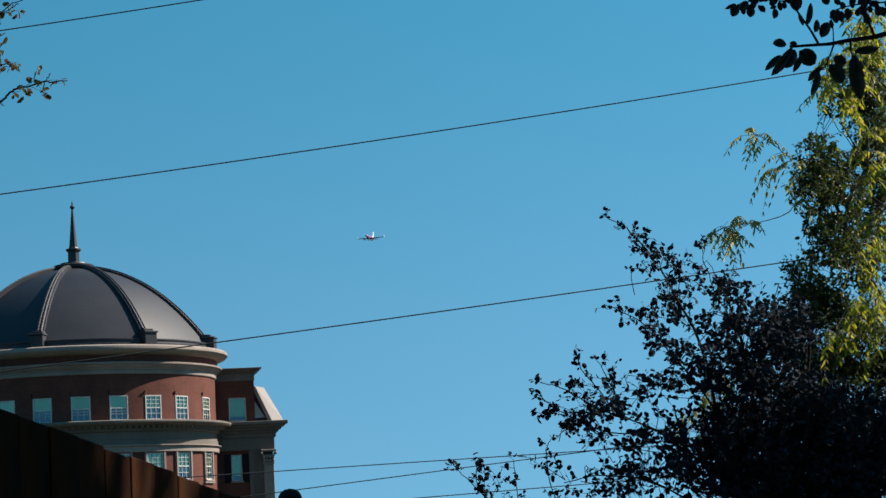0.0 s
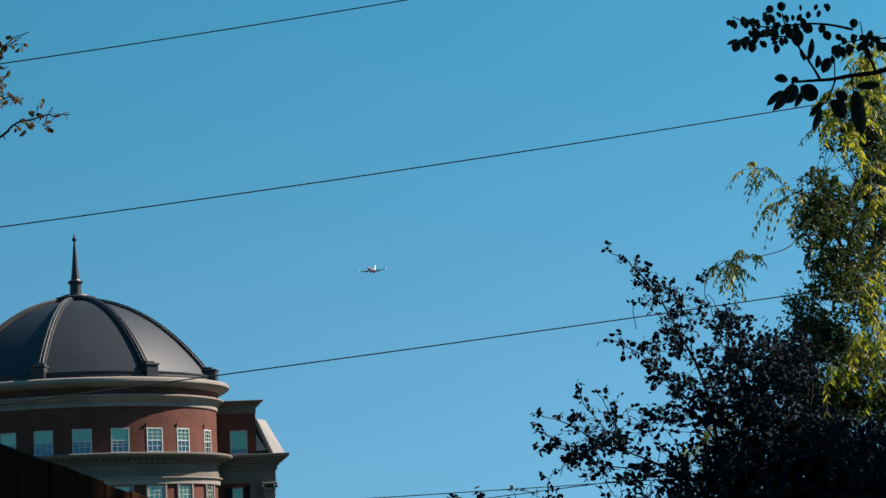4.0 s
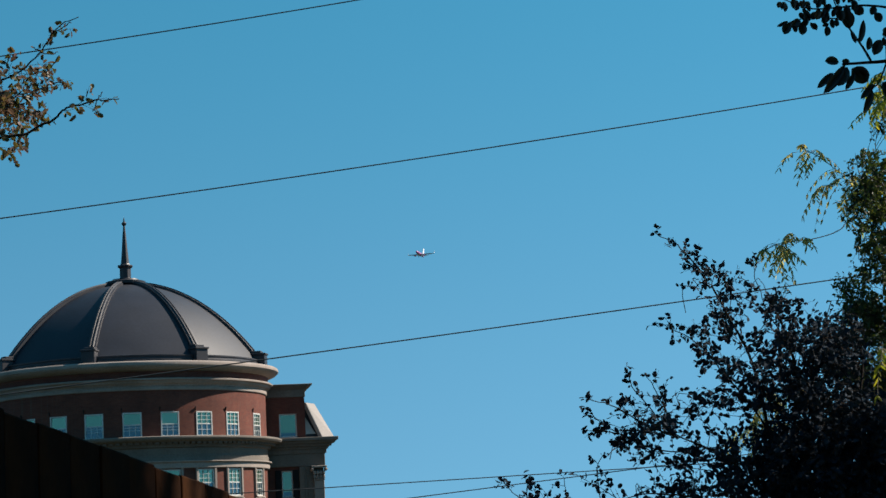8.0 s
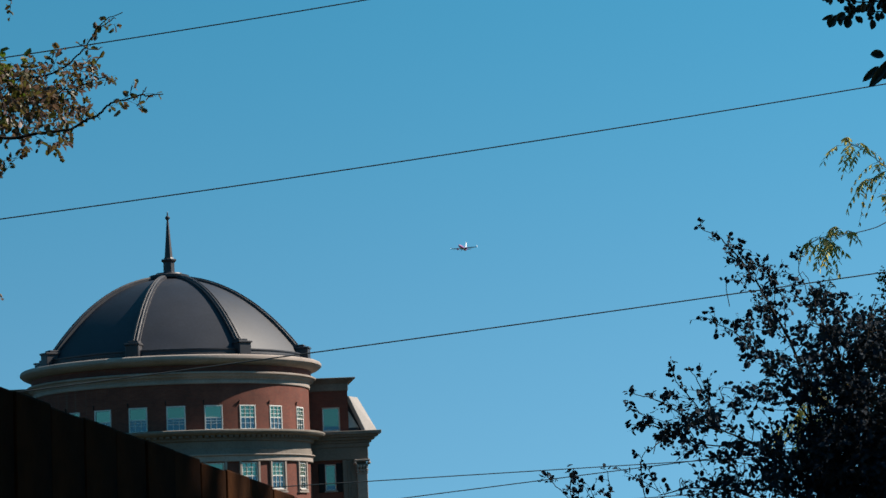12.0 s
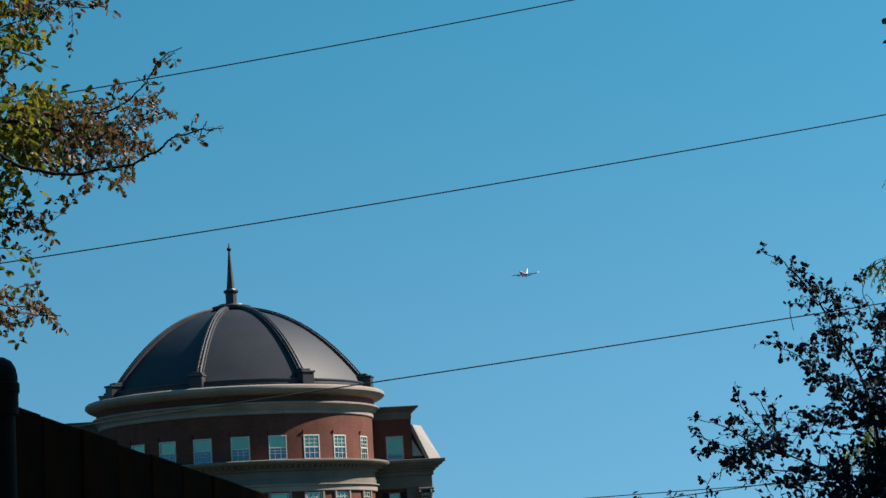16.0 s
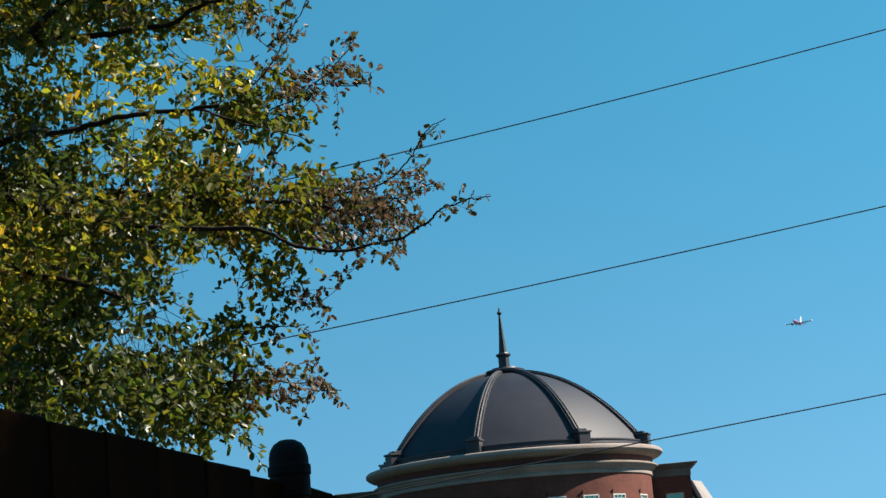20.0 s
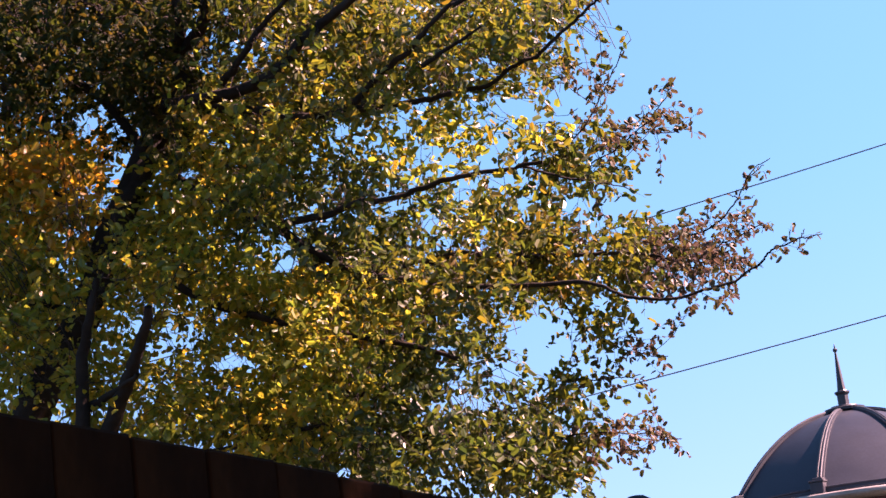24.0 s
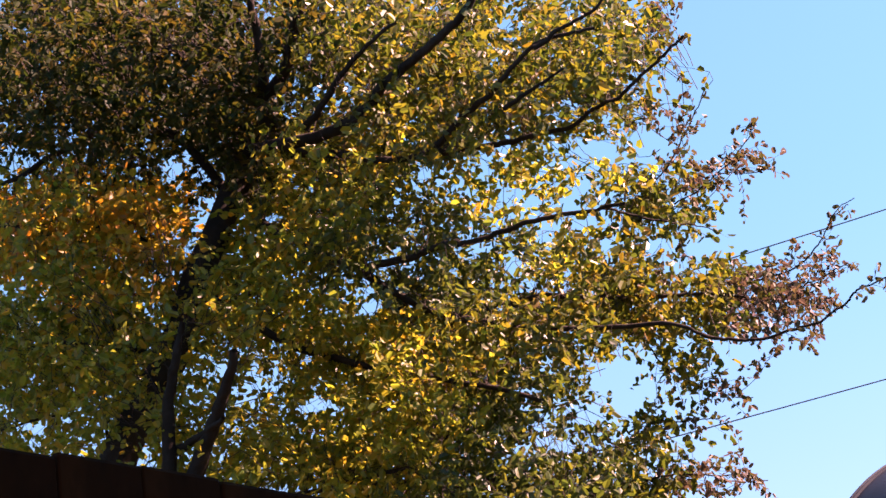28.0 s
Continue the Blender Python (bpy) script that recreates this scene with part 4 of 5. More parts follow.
bough(autumn, 0.005, 10.5, 10.5, RUSSET_LEAF, (-1.15, 4.50), (-1.02, 4.54), (-0.89, 4.63), (-0.77, 4.73), (-0.68, 4.85), (-0.63, 4.92))
bough(autumn, 0.004, 10.5, 10.5, RUSSET_LEAF, (-0.89, 4.63), (-0.77, 4.63), (-0.64, 4.61), (-0.55, 4.64))
bough(autumn, 0.005, 10.5, 10.6, RUSSET_LEAF, (-1.39, 3.87), (-1.28, 3.67), (-1.17, 3.57), (-1.04, 3.49), (-0.89, 3.45))
bough(autumn, 0.005, 10.5, 10.6, RUSSET_LEAF, (-1.68, 3.28), (-1.53, 3.30), (-1.41, 3.35), (-1.26, 3.39), (-1.13, 3.38), (-1.02, 3.38))
bough(autumn, 0.006, 10.5, 10.6, RUSSET_LEAF, (-1.75, 3.05), (-1.45, 3.09), (-1.24, 3.08), (-1.07, 3.06), (-0.96, 3.03), (-0.85, 2.99))
bough(autumn, 0.018, 9.8, 9.4, None, (-3.81, 3.05), (-3.41, 3.16), (-2.98, 3.17), (-2.78, 3.19), (-2.59, 3.20), (-2.40, 3.20), (-2.29, 3.25), (-2.19, 3.32))
bough(autumn, 0.027, 9.95, 9.55, None, (-3.62, 4.41), (-3.34, 4.16), (-3.00, 3.92), (-2.70, 3.77), (-2.34, 3.64), (-2.00, 3.52), (-1.77, 3.40))
bough(autumn, 0.0162, 10.15, 10.05, None, (-2.93, 3.27), (-2.51, 3.18), (-2.15, 3.16), (-1.86, 3.11), (-1.67, 2.99), (-1.50, 2.83))
bough(autumn, 0.0243, 10.05, 9.55, None, (-3.64, 4.50), (-3.85, 4.66), (-4.04, 4.76), (-4.27, 4.80), (-4.51, 4.78))
bough(autumn, 0.027, 10.05, 9.85, None, (-3.44, 4.93), (-3.70, 5.28), (-4.00, 5.37), (-4.33, 5.26), (-4.65, 5.12), (-5.14, 5.13))
bough(autumn, 0.0189, 10.05, 9.75, None, (-3.79, 4.03), (-4.04, 4.12), (-4.29, 4.18), (-4.58, 4.18), (-5.03, 4.30))
bough(autumn, 0.027, 10.05, 10.15, None, (-3.30, 5.16), (-3.53, 5.61), (-3.84, 5.98), (-4.17, 6.33), (-4.49, 6.83))
bough(autumn, 0.016, 10.4, 10.2, None, (-4.02, 3.75), (-4.28, 3.84), (-4.58, 3.91), (-4.88, 3.86))
clump(autumn, SHADE_TONE_LEAF, 410, -4.68, 6.01, 0.50, 0.50)
clump(autumn, SHADE_TONE_LEAF, 410, -3.98, 5.87, 0.50, 0.50)
clump(autumn, SHADE_TONE_LEAF, 284, -3.44, 5.39, 0.34, 0.44)
clump(autumn, ORANGE_LEAF, 378, -4.23, 4.93, 0.44, 0.27)
clump(autumn, ORANGE_LEAF, 252, -4.75, 4.99, 0.34, 0.28)
clump(autumn, MIXED_LEAF, 252, -4.75, 4.99, 0.37, 0.34)
clump(autumn, MIXED_LEAF, 441, -4.69, 4.39, 0.47, 0.44)
clump(autumn, MIXED_LEAF, 315, -4.14, 4.33, 0.34, 0.37)
clump(autumn, MIXED_LEAF, 220, -4.65, 3.93, 0.47, 0.25)
clump(autumn, MIXED_LEAF, 141, -3.92, 3.81, 0.37, 0.25)
clump(autumn, SHADE_TONE_LEAF, 284, -3.25, 5.96, 0.37, 0.34)
clump(autumn, YELLOW_LEAF, 346, -2.76, 5.83, 0.37, 0.34)
clump(autumn, YELLOW_LEAF, 378, -2.31, 5.70, 0.37, 0.34)
clump(autumn, YELLOW_LEAF, 262, -1.90, 5.65, 0.34, 0.31)
clump(autumn, YELLOW_LEAF, 250, -1.50, 5.56, 0.31, 0.27)
clump(autumn, YELLOW_LEAF, 184, -1.23, 5.54, 0.19, 0.25)
clump(autumn, RUSSET_LEAF, 71, -1.03, 5.53, 0.11, 0.16, 10.5, 0.35)
clump(autumn, MIXED_LEAF, 378, -3.05, 4.98, 0.47, 0.34)
clump(autumn, YELLOW_LEAF, 315, -2.57, 5.15, 0.41, 0.31)
clump(autumn, YELLOW_LEAF, 275, -2.08, 5.25, 0.34, 0.27)
clump(autumn, YELLOW_LEAF, 210, -1.67, 5.21, 0.31, 0.20)
clump(autumn, YELLOW_LEAF, 118, -1.34, 5.11, 0.19, 0.14)
clump(autumn, YELLOW_LEAF, 210, -1.41, 5.32, 0.22, 0.17)
clump(autumn, MIXED_LEAF, 378, -3.36, 4.48, 0.41, 0.34)
clump(autumn, GREEN_LEAF, 252, -2.89, 4.66, 0.34, 0.25)
clump(autumn, MIXED_LEAF, 346, -2.93, 4.00, 0.44, 0.28)
clump(autumn, GREEN_LEAF, 220, -2.44, 4.64, 0.25, 0.20)
clump(autumn, GREEN_LEAF, 346, -2.39, 4.22, 0.31, 0.22)
clump(autumn, MIXED_LEAF, 378, -2.56, 3.90, 0.41, 0.27)
clump(autumn, GREEN_LEAF, 158, -2.02, 4.41, 0.28, 0.17)
clump(autumn, MIXED_LEAF, 145, -1.69, 4.38, 0.25, 0.14)
clump(autumn, YELLOW_LEAF, 105, -1.41, 4.39, 0.19, 0.11)
clump(autumn, MIXED_LEAF, 158, -2.04, 4.79, 0.22, 0.14)
clump(autumn, MIXED_LEAF, 158, -1.79, 4.81, 0.25, 0.14)
clump(autumn, YELLOW_LEAF, 341, -2.08, 3.95, 0.37, 0.19)
clump(autumn, YELLOW_LEAF, 302, -1.69, 3.90, 0.31, 0.16)
clump(autumn, YELLOW_LEAF, 289, -1.56, 4.16, 0.27, 0.16)
clump(autumn, YELLOW_LEAF, 275, -1.32, 3.94, 0.28, 0.16, 10.5, 0.35)
clump(autumn, YELLOW_LEAF, 184, -1.35, 4.19, 0.20, 0.14, 10.5, 0.35)
clump(autumn, YELLOW_LEAF, 222, -1.15, 4.53, 0.31, 0.14, 10.5, 0.35)
clump(autumn, YELLOW_LEAF, 118, -1.50, 4.66, 0.17, 0.11)
clump(autumn, RUSSET_LEAF, 95, -0.96, 4.59, 0.17, 0.14, 10.5, 0.35)
clump(autumn, RUSSET_LEAF, 62, -1.05, 4.86, 0.16, 0.19, 10.5, 0.35)
clump(autumn, RUSSET_LEAF, 38, -0.80, 4.75, 0.11, 0.14, 10.5, 0.35)
clump(autumn, RUSSET_LEAF, 47, -0.64, 4.62, 0.09, 0.07, 10.5, 0.35)
clump(autumn, YELLOW_LEAF, 210, -1.01, 4.01, 0.28, 0.17, 10.5, 0.35)
clump(autumn, RUSSET_LEAF, 178, -0.76, 3.94, 0.27, 0.19, 10.5, 0.35)
clump(autumn, RUSSET_LEAF, 95, -0.55, 3.93, 0.17, 0.16, 10.5, 0.35)
clump(autumn, YELLOW_LEAF, 170, -0.96, 3.79, 0.23, 0.10, 10.5, 0.35)
clump(autumn, RUSSET_LEAF, 83, -0.64, 3.74, 0.22, 0.07, 10.5, 0.35)
clump(autumn, YELLOW_LEAF, 198, -1.20, 3.65, 0.12, 0.19, 10.5, 0.35)
clump(autumn, RUSSET_LEAF, 95, -1.05, 3.49, 0.14, 0.06, 10.5, 0.35)
clump(autumn, YELLOW_LEAF, 158, -1.30, 3.36, 0.17, 0.14, 10.5, 0.35)
clump(autumn, GREEN_LEAF, 131, -1.53, 3.30, 0.20, 0.12)
clump(autumn, GREEN_LEAF, 315, -2.16, 3.59, 0.31, 0.19)
clump(autumn, GREEN_LEAF, 198, -1.85, 3.61, 0.17, 0.14)
clump(autumn, GREEN_LEAF, 341, -2.40, 3.39, 0.37, 0.23)
clump(autumn, GREEN_LEAF, 315, -1.97, 3.18, 0.34, 0.14)
clump(autumn, GREEN_LEAF, 250, -1.63, 3.12, 0.23, 0.12)
clump(autumn, YELLOW_LEAF, 184, -1.40, 3.10, 0.17, 0.11, 10.5, 0.35)
clump(autumn, RUSSET_LEAF, 142, -1.11, 3.07, 0.20, 0.06, 10.5, 0.35)
clump(autumn, MIXED_LEAF, 346, -3.07, 3.52, 0.41, 0.25)
clump(autumn, MIXED_LEAF, 189, -3.49, 3.56, 0.31, 0.23)
clump(autumn, MIXED_LEAF, 363, -2.78, 3.33, 0.34, 0.19)
clump(autumn, MIXED_LEAF, 346, -2.62, 3.61, 0.28, 0.19)
clump(autumn, GREEN_LEAF, 262, -2.06, 2.95, 0.44, 0.19)
clump(autumn, GREEN_LEAF, 236, -1.67, 2.93, 0.25, 0.12)
clump(autumn, YELLOW_LEAF, 145, -1.41, 2.94, 0.14, 0.11, 10.5, 0.35)
clump(autumn, GREEN_LEAF, 284, -2.63, 3.00, 0.44, 0.19)
clump(autumn, MIXED_LEAF, 220, -3.37, 3.11, 0.47, 0.19)
clump(autumn, MIXED_LEAF, 158, -4.22, 3.42, 0.62, 0.22)
clump(autumn, MIXED_LEAF, 69, -5.63, 5.59, 0.69, 1.20, 10.6, 0.8)
clump(autumn, MIXED_LEAF, 69, -5.71, 3.91, 0.69, 0.47, 10.6, 0.8)
clump(autumn, YELLOW_LEAF, 44, -3.98, 6.79, 0.88, 0.38, 10.6, 0.8)
clump(autumn, YELLOW_LEAF, 63, -2.46, 6.39, 0.82, 0.28, 10.6, 0.7)
clump(autumn, MIXED_LEAF, 90, -3.77, 4.64, 0.33, 0.40, 11.2, 0.4)
clump(autumn, SHADE_TONE_LEAF, 135, -4.33, 5.46, 0.46, 0.26, 11.0, 0.4)
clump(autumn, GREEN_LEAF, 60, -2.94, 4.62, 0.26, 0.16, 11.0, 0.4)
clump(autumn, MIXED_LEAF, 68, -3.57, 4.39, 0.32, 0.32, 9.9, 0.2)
clump(autumn, SHADE_TONE_LEAF, 90, -3.29, 5.09, 0.27, 0.32, 9.9, 0.2)
clump(autumn, ORANGE_LEAF, 90, -3.81, 4.64, 0.34, 0.21, 9.6, 0.25)
clump(autumn, MIXED_LEAF, 60, -4.00, 4.10, 0.26, 0.26, 10.8, 0.3)
clump(autumn, GREEN_LEAF, 30, -3.33, 3.86, 0.23, 0.13, 11.0, 0.3)
clump(autumn, GREEN_LEAF, 70, -1.46, 2.76, 0.19, 0.11, 10.5, 0.35)
clump(autumn, GREEN_LEAF, 70, -1.66, 2.85, 0.19, 0.12)
clump(autumn, YELLOW_LEAF, 40, -1.27, 3.02, 0.12, 0.08, 10.5, 0.35)
clump(autumn, MIXED_LEAF, 40, -1.47, 4.88, 0.25, 0.12)
clump(autumn, YELLOW_LEAF, 30, -1.24, 4.93, 0.19, 0.12)
clump(autumn, RUSSET_LEAF, 30, -1.12, 4.29, 0.25, 0.11, 10.5, 0.35)
clump(autumn, GREEN_LEAF, 22, -1.57, 3.56, 0.25, 0.16)
clump(autumn, GREEN_LEAF, 30, -1.85, 3.37, 0.19, 0.09)
# dark back layer added to paint shade inside the crown and close sky holes
clump(autumn, SHADE_TONE_LEAF, 50, -2.61, 4.09, 0.45, 0.52, 11.7, 0.2)
clump(autumn, SHADE_TONE_LEAF, 50, -3.38, 5.47, 0.52, 0.45, 11.7, 0.2)
clump(autumn, SHADE_TONE_LEAF, 50, -4.67, 6.29, 0.77, 0.63, 11.7, 0.2)
clump(autumn, SHADE_TONE_LEAF, 50, -2.65, 5.88, 0.70, 0.45, 11.7, 0.2)
clump(autumn, RUSSET_LEAF, 130, -1.21, 3.01, 0.19, 0.09, 10.5, 0.2)
clump(autumn, RUSSET_LEAF, 120, -0.98, 3.01, 0.14, 0.05, 10.5, 0.2)
clump(autumn, RUSSET_LEAF, 50, -0.42, 3.65, 0.13, 0.07, 10.0, 0.2)
clump(autumn, RUSSET_LEAF, 45, -0.44, 4.18, 0.09, 0.13, 10.6, 0.15)
clump(autumn, RUSSET_LEAF, 40, -0.34, 4.04, 0.09, 0.08, 10.6, 0.15)
clump(autumn, ORANGE_LEAF, 70, -4.02, 4.62, 0.42, 0.27, 9.5, 0.2)
clump(autumn, MIXED_LEAF, 60, -2.92, 3.41, 0.49, 0.26, 9.6, 0.2)
gap(autumn, -1.49, 4.90, 0.12, 0.05)
gap(autumn, -1.23, 4.93, 0.08, 0.04)
gap(autumn, -1.59, 3.65, 0.10, 0.06)
gap(autumn, -1.49, 3.51, 0.09, 0.07)
gap(autumn, -1.37, 3.56, 0.04, 0.07)
gap(autumn, -1.72, 3.47, 0.05, 0.04)
gap(autumn, -1.97, 3.38, 0.06, 0.03)
gap(autumn, -1.86, 3.33, 0.06, 0.04)
gap(autumn, -2.82, 4.25, 0.07, 0.05)
gap(autumn, -3.18, 3.76, 0.12, 0.04)
gap(autumn, -2.68, 4.48, 0.07, 0.03)
gap(autumn, -2.02, 4.34, 0.04, 0.04)
gap(autumn, -1.97, 4.73, 0.07, 0.03)
gap(autumn, -3.33, 4.84, 0.06, 0.03)
gap(autumn, -1.22, 4.31, 0.08, 0.03)
gap(autumn, -1.01, 4.26, 0.09, 0.04)
gap(autumn, -3.24, 5.65, 0.04, 0.05)
gap(autumn, -1.89, 5.70, 0.05, 0.03)
gap(autumn, -4.21, 3.87, 0.03, 0.03)
gap(autumn, -3.64, 5.73, 0.03, 0.03)
gap(autumn, -1.34, 4.80, 0.08, 0.02)
gap(autumn, -2.52, 3.65, 0.03, 0.02)
gap(autumn, -2.34, 4.37, 0.03, 0.03)
gap(autumn, -2.58, 4.22, 0.03, 0.03)
gap(autumn, -3.54, 3.99, 0.03, 0.02)
gap(autumn, -3.02, 5.74, 0.03, 0.03)
gap(autumn, -2.70, 5.23, 0.03, 0.02)
gap(autumn, -2.80, 5.51, 0.03, 0.03)
gap(autumn, -2.41, 5.42, 0.02, 0.02)
gap(autumn, -4.09, 4.41, 0.02, 0.02)
gap(autumn, -3.68, 3.90, 0.03, 0.02)
gap(autumn, -3.21, 4.01, 0.03, 0.02)
gap(autumn, -4.82, 3.89, 0.06, 0.03)
gap(autumn, -3.75, 3.55, 0.04, 0.02)
gap(autumn, -4.20, 3.62, 0.05, 0.02)
grow("autumn_tree", (-4.2, 9.7, 0), "autumn tree turning green to yellow and orange behind the fence", autumn,
     [(-4.2, 9.7, -0.1), (-4.21, 9.7, 1.2), (-4.18, 9.7, 2.5), (-4.05, 9.7, 3.36), (-3.88, 9.7, 3.69), (-3.69, 9.7, 3.95), (-3.59, 9.72, 4.17), (-3.51, 9.75, 4.40), (-3.43, 9.8, 4.57), (-3.32, 9.85, 4.82), (-3.19, 9.9, 5.04), (-3.08, 9.9, 5.22)],
     0.12, 11, 0.044, 0.60, 0.023, 0.28, sub=3, twig_r=0.0026, blunt=0.8, small=(RUSSET_LEAF,), up=0.25, tuft=1.8)

# small dark tree beyond the fence's far end
shade = new_crown(13.2, 0.35)
bough(shade, 0.016, 13.2, 13.2, None, (4.21, 1.39), (4.19, 1.79), (4.17, 2.28), (4.11, 2.66), (4.00, 2.93), (3.86, 3.20))
bough(shade, 0.007, 13.2, 13.2, SILHOUETTE_LEAF, (3.86, 3.20), (3.74, 3.41), (3.66, 3.50), (3.55, 3.56))
bough(shade, 0.004, 13.2, 13.2, SILHOUETTE_LEAF, (3.86, 3.20), (3.94, 3.27), (3.97, 3.34))
bough(shade, 0.004, 13.2, 13.2, SILHOUETTE_LEAF, (4.33, 2.88), (4.23, 3.07), (4.17, 3.23), (4.16, 3.38))
bough(shade, 0.007, 13.2, 13.1, SILHOUETTE_LEAF, (4.17, 2.28), (3.94, 2.59), (3.72, 2.84), (3.50, 2.95))
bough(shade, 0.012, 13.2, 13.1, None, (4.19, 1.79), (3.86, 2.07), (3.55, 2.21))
bough(shade, 0.007, 13.1, 13.1, SILHOUETTE_LEAF, (3.55, 2.21), (3.31, 2.33), (3.11, 2.47), (3.00, 2.51))
bough(shade, 0.005, 13.1, 13.1, SILHOUETTE_LEAF, (3.55, 2.21), (3.37, 2.42), (3.27, 2.57), (3.25, 2.68))
bough(shade, 0.005, 13.1, 13.1, SILHOUETTE_LEAF, (3.51, 2.25), (3.44, 2.49), (3.38, 2.60))
bough(shade, 0.005, 13.1, 13.1, SILHOUETTE_LEAF, (3.62, 2.11), (3.35, 2.13), (3.13, 2.23), (2.95, 2.25))
bough(shade, 0.004, 13.1, 13.1, SILHOUETTE_LEAF, (3.36, 2.14), (3.14, 2.26), (3.01, 2.34), (2.93, 2.39))
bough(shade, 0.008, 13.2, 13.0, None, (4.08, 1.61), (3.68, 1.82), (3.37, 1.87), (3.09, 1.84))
bough(shade, 0.005, 13.2, 13.2, SILHOUETTE_LEAF, (3.11, 1.45), (3.05, 1.74), (3.02, 1.96), (3.03, 2.09))
bough(shade, 0.005, 13.2, 13.2, SILHOUETTE_LEAF, (2.73, 1.47), (2.64, 1.72), (2.51, 1.88), (2.43, 1.98))
bough(shade, 0.004, 13.2, 13.2, SILHOUETTE_LEAF, (2.85, 1.46), (2.82, 1.75), (2.82, 2.00))
bough(shade, 0.004, 13.2, 13.2, SILHOUETTE_LEAF, (2.64, 1.72), (2.57, 1.84), (2.56, 2.00))
bough(shade, 0.014, 13.2, 13.3, None, (4.22, 1.68), (4.36, 2.20), (4.44, 2.58), (4.39, 2.89), (4.33, 3.12))
bough(shade, 0.007, 13.2, 13.3, None, (4.42, 2.57), (4.62, 2.84), (4.73, 3.09))
bough(shade, 0.014, 13.3, 13.5, None, (4.30, 1.61), (4.77, 2.19), (4.94, 2.57), (4.95, 2.89))
bough(shade, 0.015, 13.3, 13.5, None, (4.33, 1.53), (5.05, 2.07), (5.40, 2.33))
bough(shade, 0.012, 13.2, 13.0, None, (4.17, 1.39), (4.63, 1.66), (5.07, 1.75))
bough(shade, 0.012, 13.2, 13.0, None, (4.14, 1.39), (3.71, 1.63), (3.27, 1.62), (2.69, 1.47))
clump(shade, SILHOUETTE_LEAF, 100, 3.73, 3.40, 0.12, 0.12)
clump(shade, SILHOUETTE_LEAF, 150, 3.86, 3.20, 0.14, 0.14)
clump(shade, SILHOUETTE_LEAF, 180, 3.98, 3.01, 0.17, 0.16)
clump(shade, SILHOUETTE_LEAF, 100, 3.72, 2.92, 0.15, 0.09)
clump(shade, SILHOUETTE_LEAF, 130, 3.88, 2.74, 0.20, 0.15)
clump(shade, SILHOUETTE_LEAF, 160, 4.09, 2.66, 0.20, 0.20)
clump(shade, SILHOUETTE_LEAF, 248, 4.37, 2.99, 0.17, 0.18)
clump(shade, SILHOUETTE_LEAF, 396, 4.51, 2.72, 0.24, 0.24)
clump(shade, SILHOUETTE_LEAF, 264, 4.76, 2.83, 0.18, 0.22)
clump(shade, SILHOUETTE_LEAF, 380, 4.33, 2.35, 0.31, 0.28)
clump(shade, SILHOUETTE_LEAF, 140, 3.94, 2.37, 0.28, 0.20)
clump(shade, SILHOUETTE_LEAF, 96, 3.59, 2.42, 0.18, 0.17)
clump(shade, SILHOUETTE_LEAF, 80, 3.34, 2.41, 0.13, 0.12)
clump(shade, SILHOUETTE_LEAF, 56, 3.17, 2.38, 0.11, 0.09)
clump(shade, SILHOUETTE_LEAF, 140, 3.42, 2.16, 0.31, 0.15)
clump(shade, SILHOUETTE_LEAF, 170, 3.80, 2.04, 0.31, 0.20)
clump(shade, SILHOUETTE_LEAF, 380, 4.14, 1.91, 0.35, 0.24)
clump(shade, SILHOUETTE_LEAF, 160, 3.59, 1.82, 0.37, 0.15)
clump(shade, SILHOUETTE_LEAF, 64, 3.25, 1.82, 0.18, 0.11)
clump(shade, SILHOUETTE_LEAF, 32, 3.00, 1.85, 0.10, 0.17)
clump(shade, SILHOUETTE_LEAF, 28, 2.59, 1.83, 0.14, 0.09)
clump(shade, SILHOUETTE_LEAF, 627, 4.75, 2.22, 0.37, 0.30)
clump(shade, SILHOUETTE_LEAF, 726, 4.75, 1.77, 0.52, 0.28)
clump(shade, SILHOUETTE_LEAF, 726, 5.17, 2.01, 0.33, 0.33)
clump(shade, SILHOUETTE_LEAF, 495, 4.45, 1.97, 0.33, 0.30)
clump(shade, SILHOUETTE_LEAF, 140, 3.49, 1.46, 0.70, 0.18)
clump(shade, SILHOUETTE_LEAF, 297, 4.63, 1.29, 0.92, 0.33)
clump(shade, SILHOUETTE_LEAF, 330, 4.71, 2.68, 0.17, 0.18)
clump(shade, SILHOUETTE_LEAF, 297, 4.96, 2.36, 0.20, 0.13)
clump(shade, SILHOUETTE_LEAF, 363, 4.87, 2.25, 0.26, 0.13)
clump(shade, SILHOUETTE_LEAF, 561, 5.23, 1.74, 0.26, 0.22)
# three clumps out of view, added to keep the sun off this crown
clump(shade, SILHOUETTE_LEAF, 429, 5.82, 2.06, 0.41, 0.55)
clump(shade, SILHOUETTE_LEAF, 363, 5.98, 2.90, 0.41, 0.48)
clump(shade, SILHOUETTE_LEAF, 231, 6.69, 2.56, 0.55, 0.74)
gap(shade, 3.80, 2.58, 0.10, 0.04)
gap(shade, 4.03, 2.77, 0.04, 0.03)
gap(shade, 3.63, 2.74, 0.07, 0.04)
gap(shade, 4.15, 2.34, 0.06, 0.04)
gap(shade, 3.79, 2.20, 0.06, 0.03)
gap(shade, 4.03, 2.10, 0.06, 0.03)
gap(shade, 3.56, 2.55, 0.05, 0.04)
gap(shade, 3.79, 3.05, 0.05, 0.04)
gap(shade, 4.41, 2.73, 0.04, 0.03)
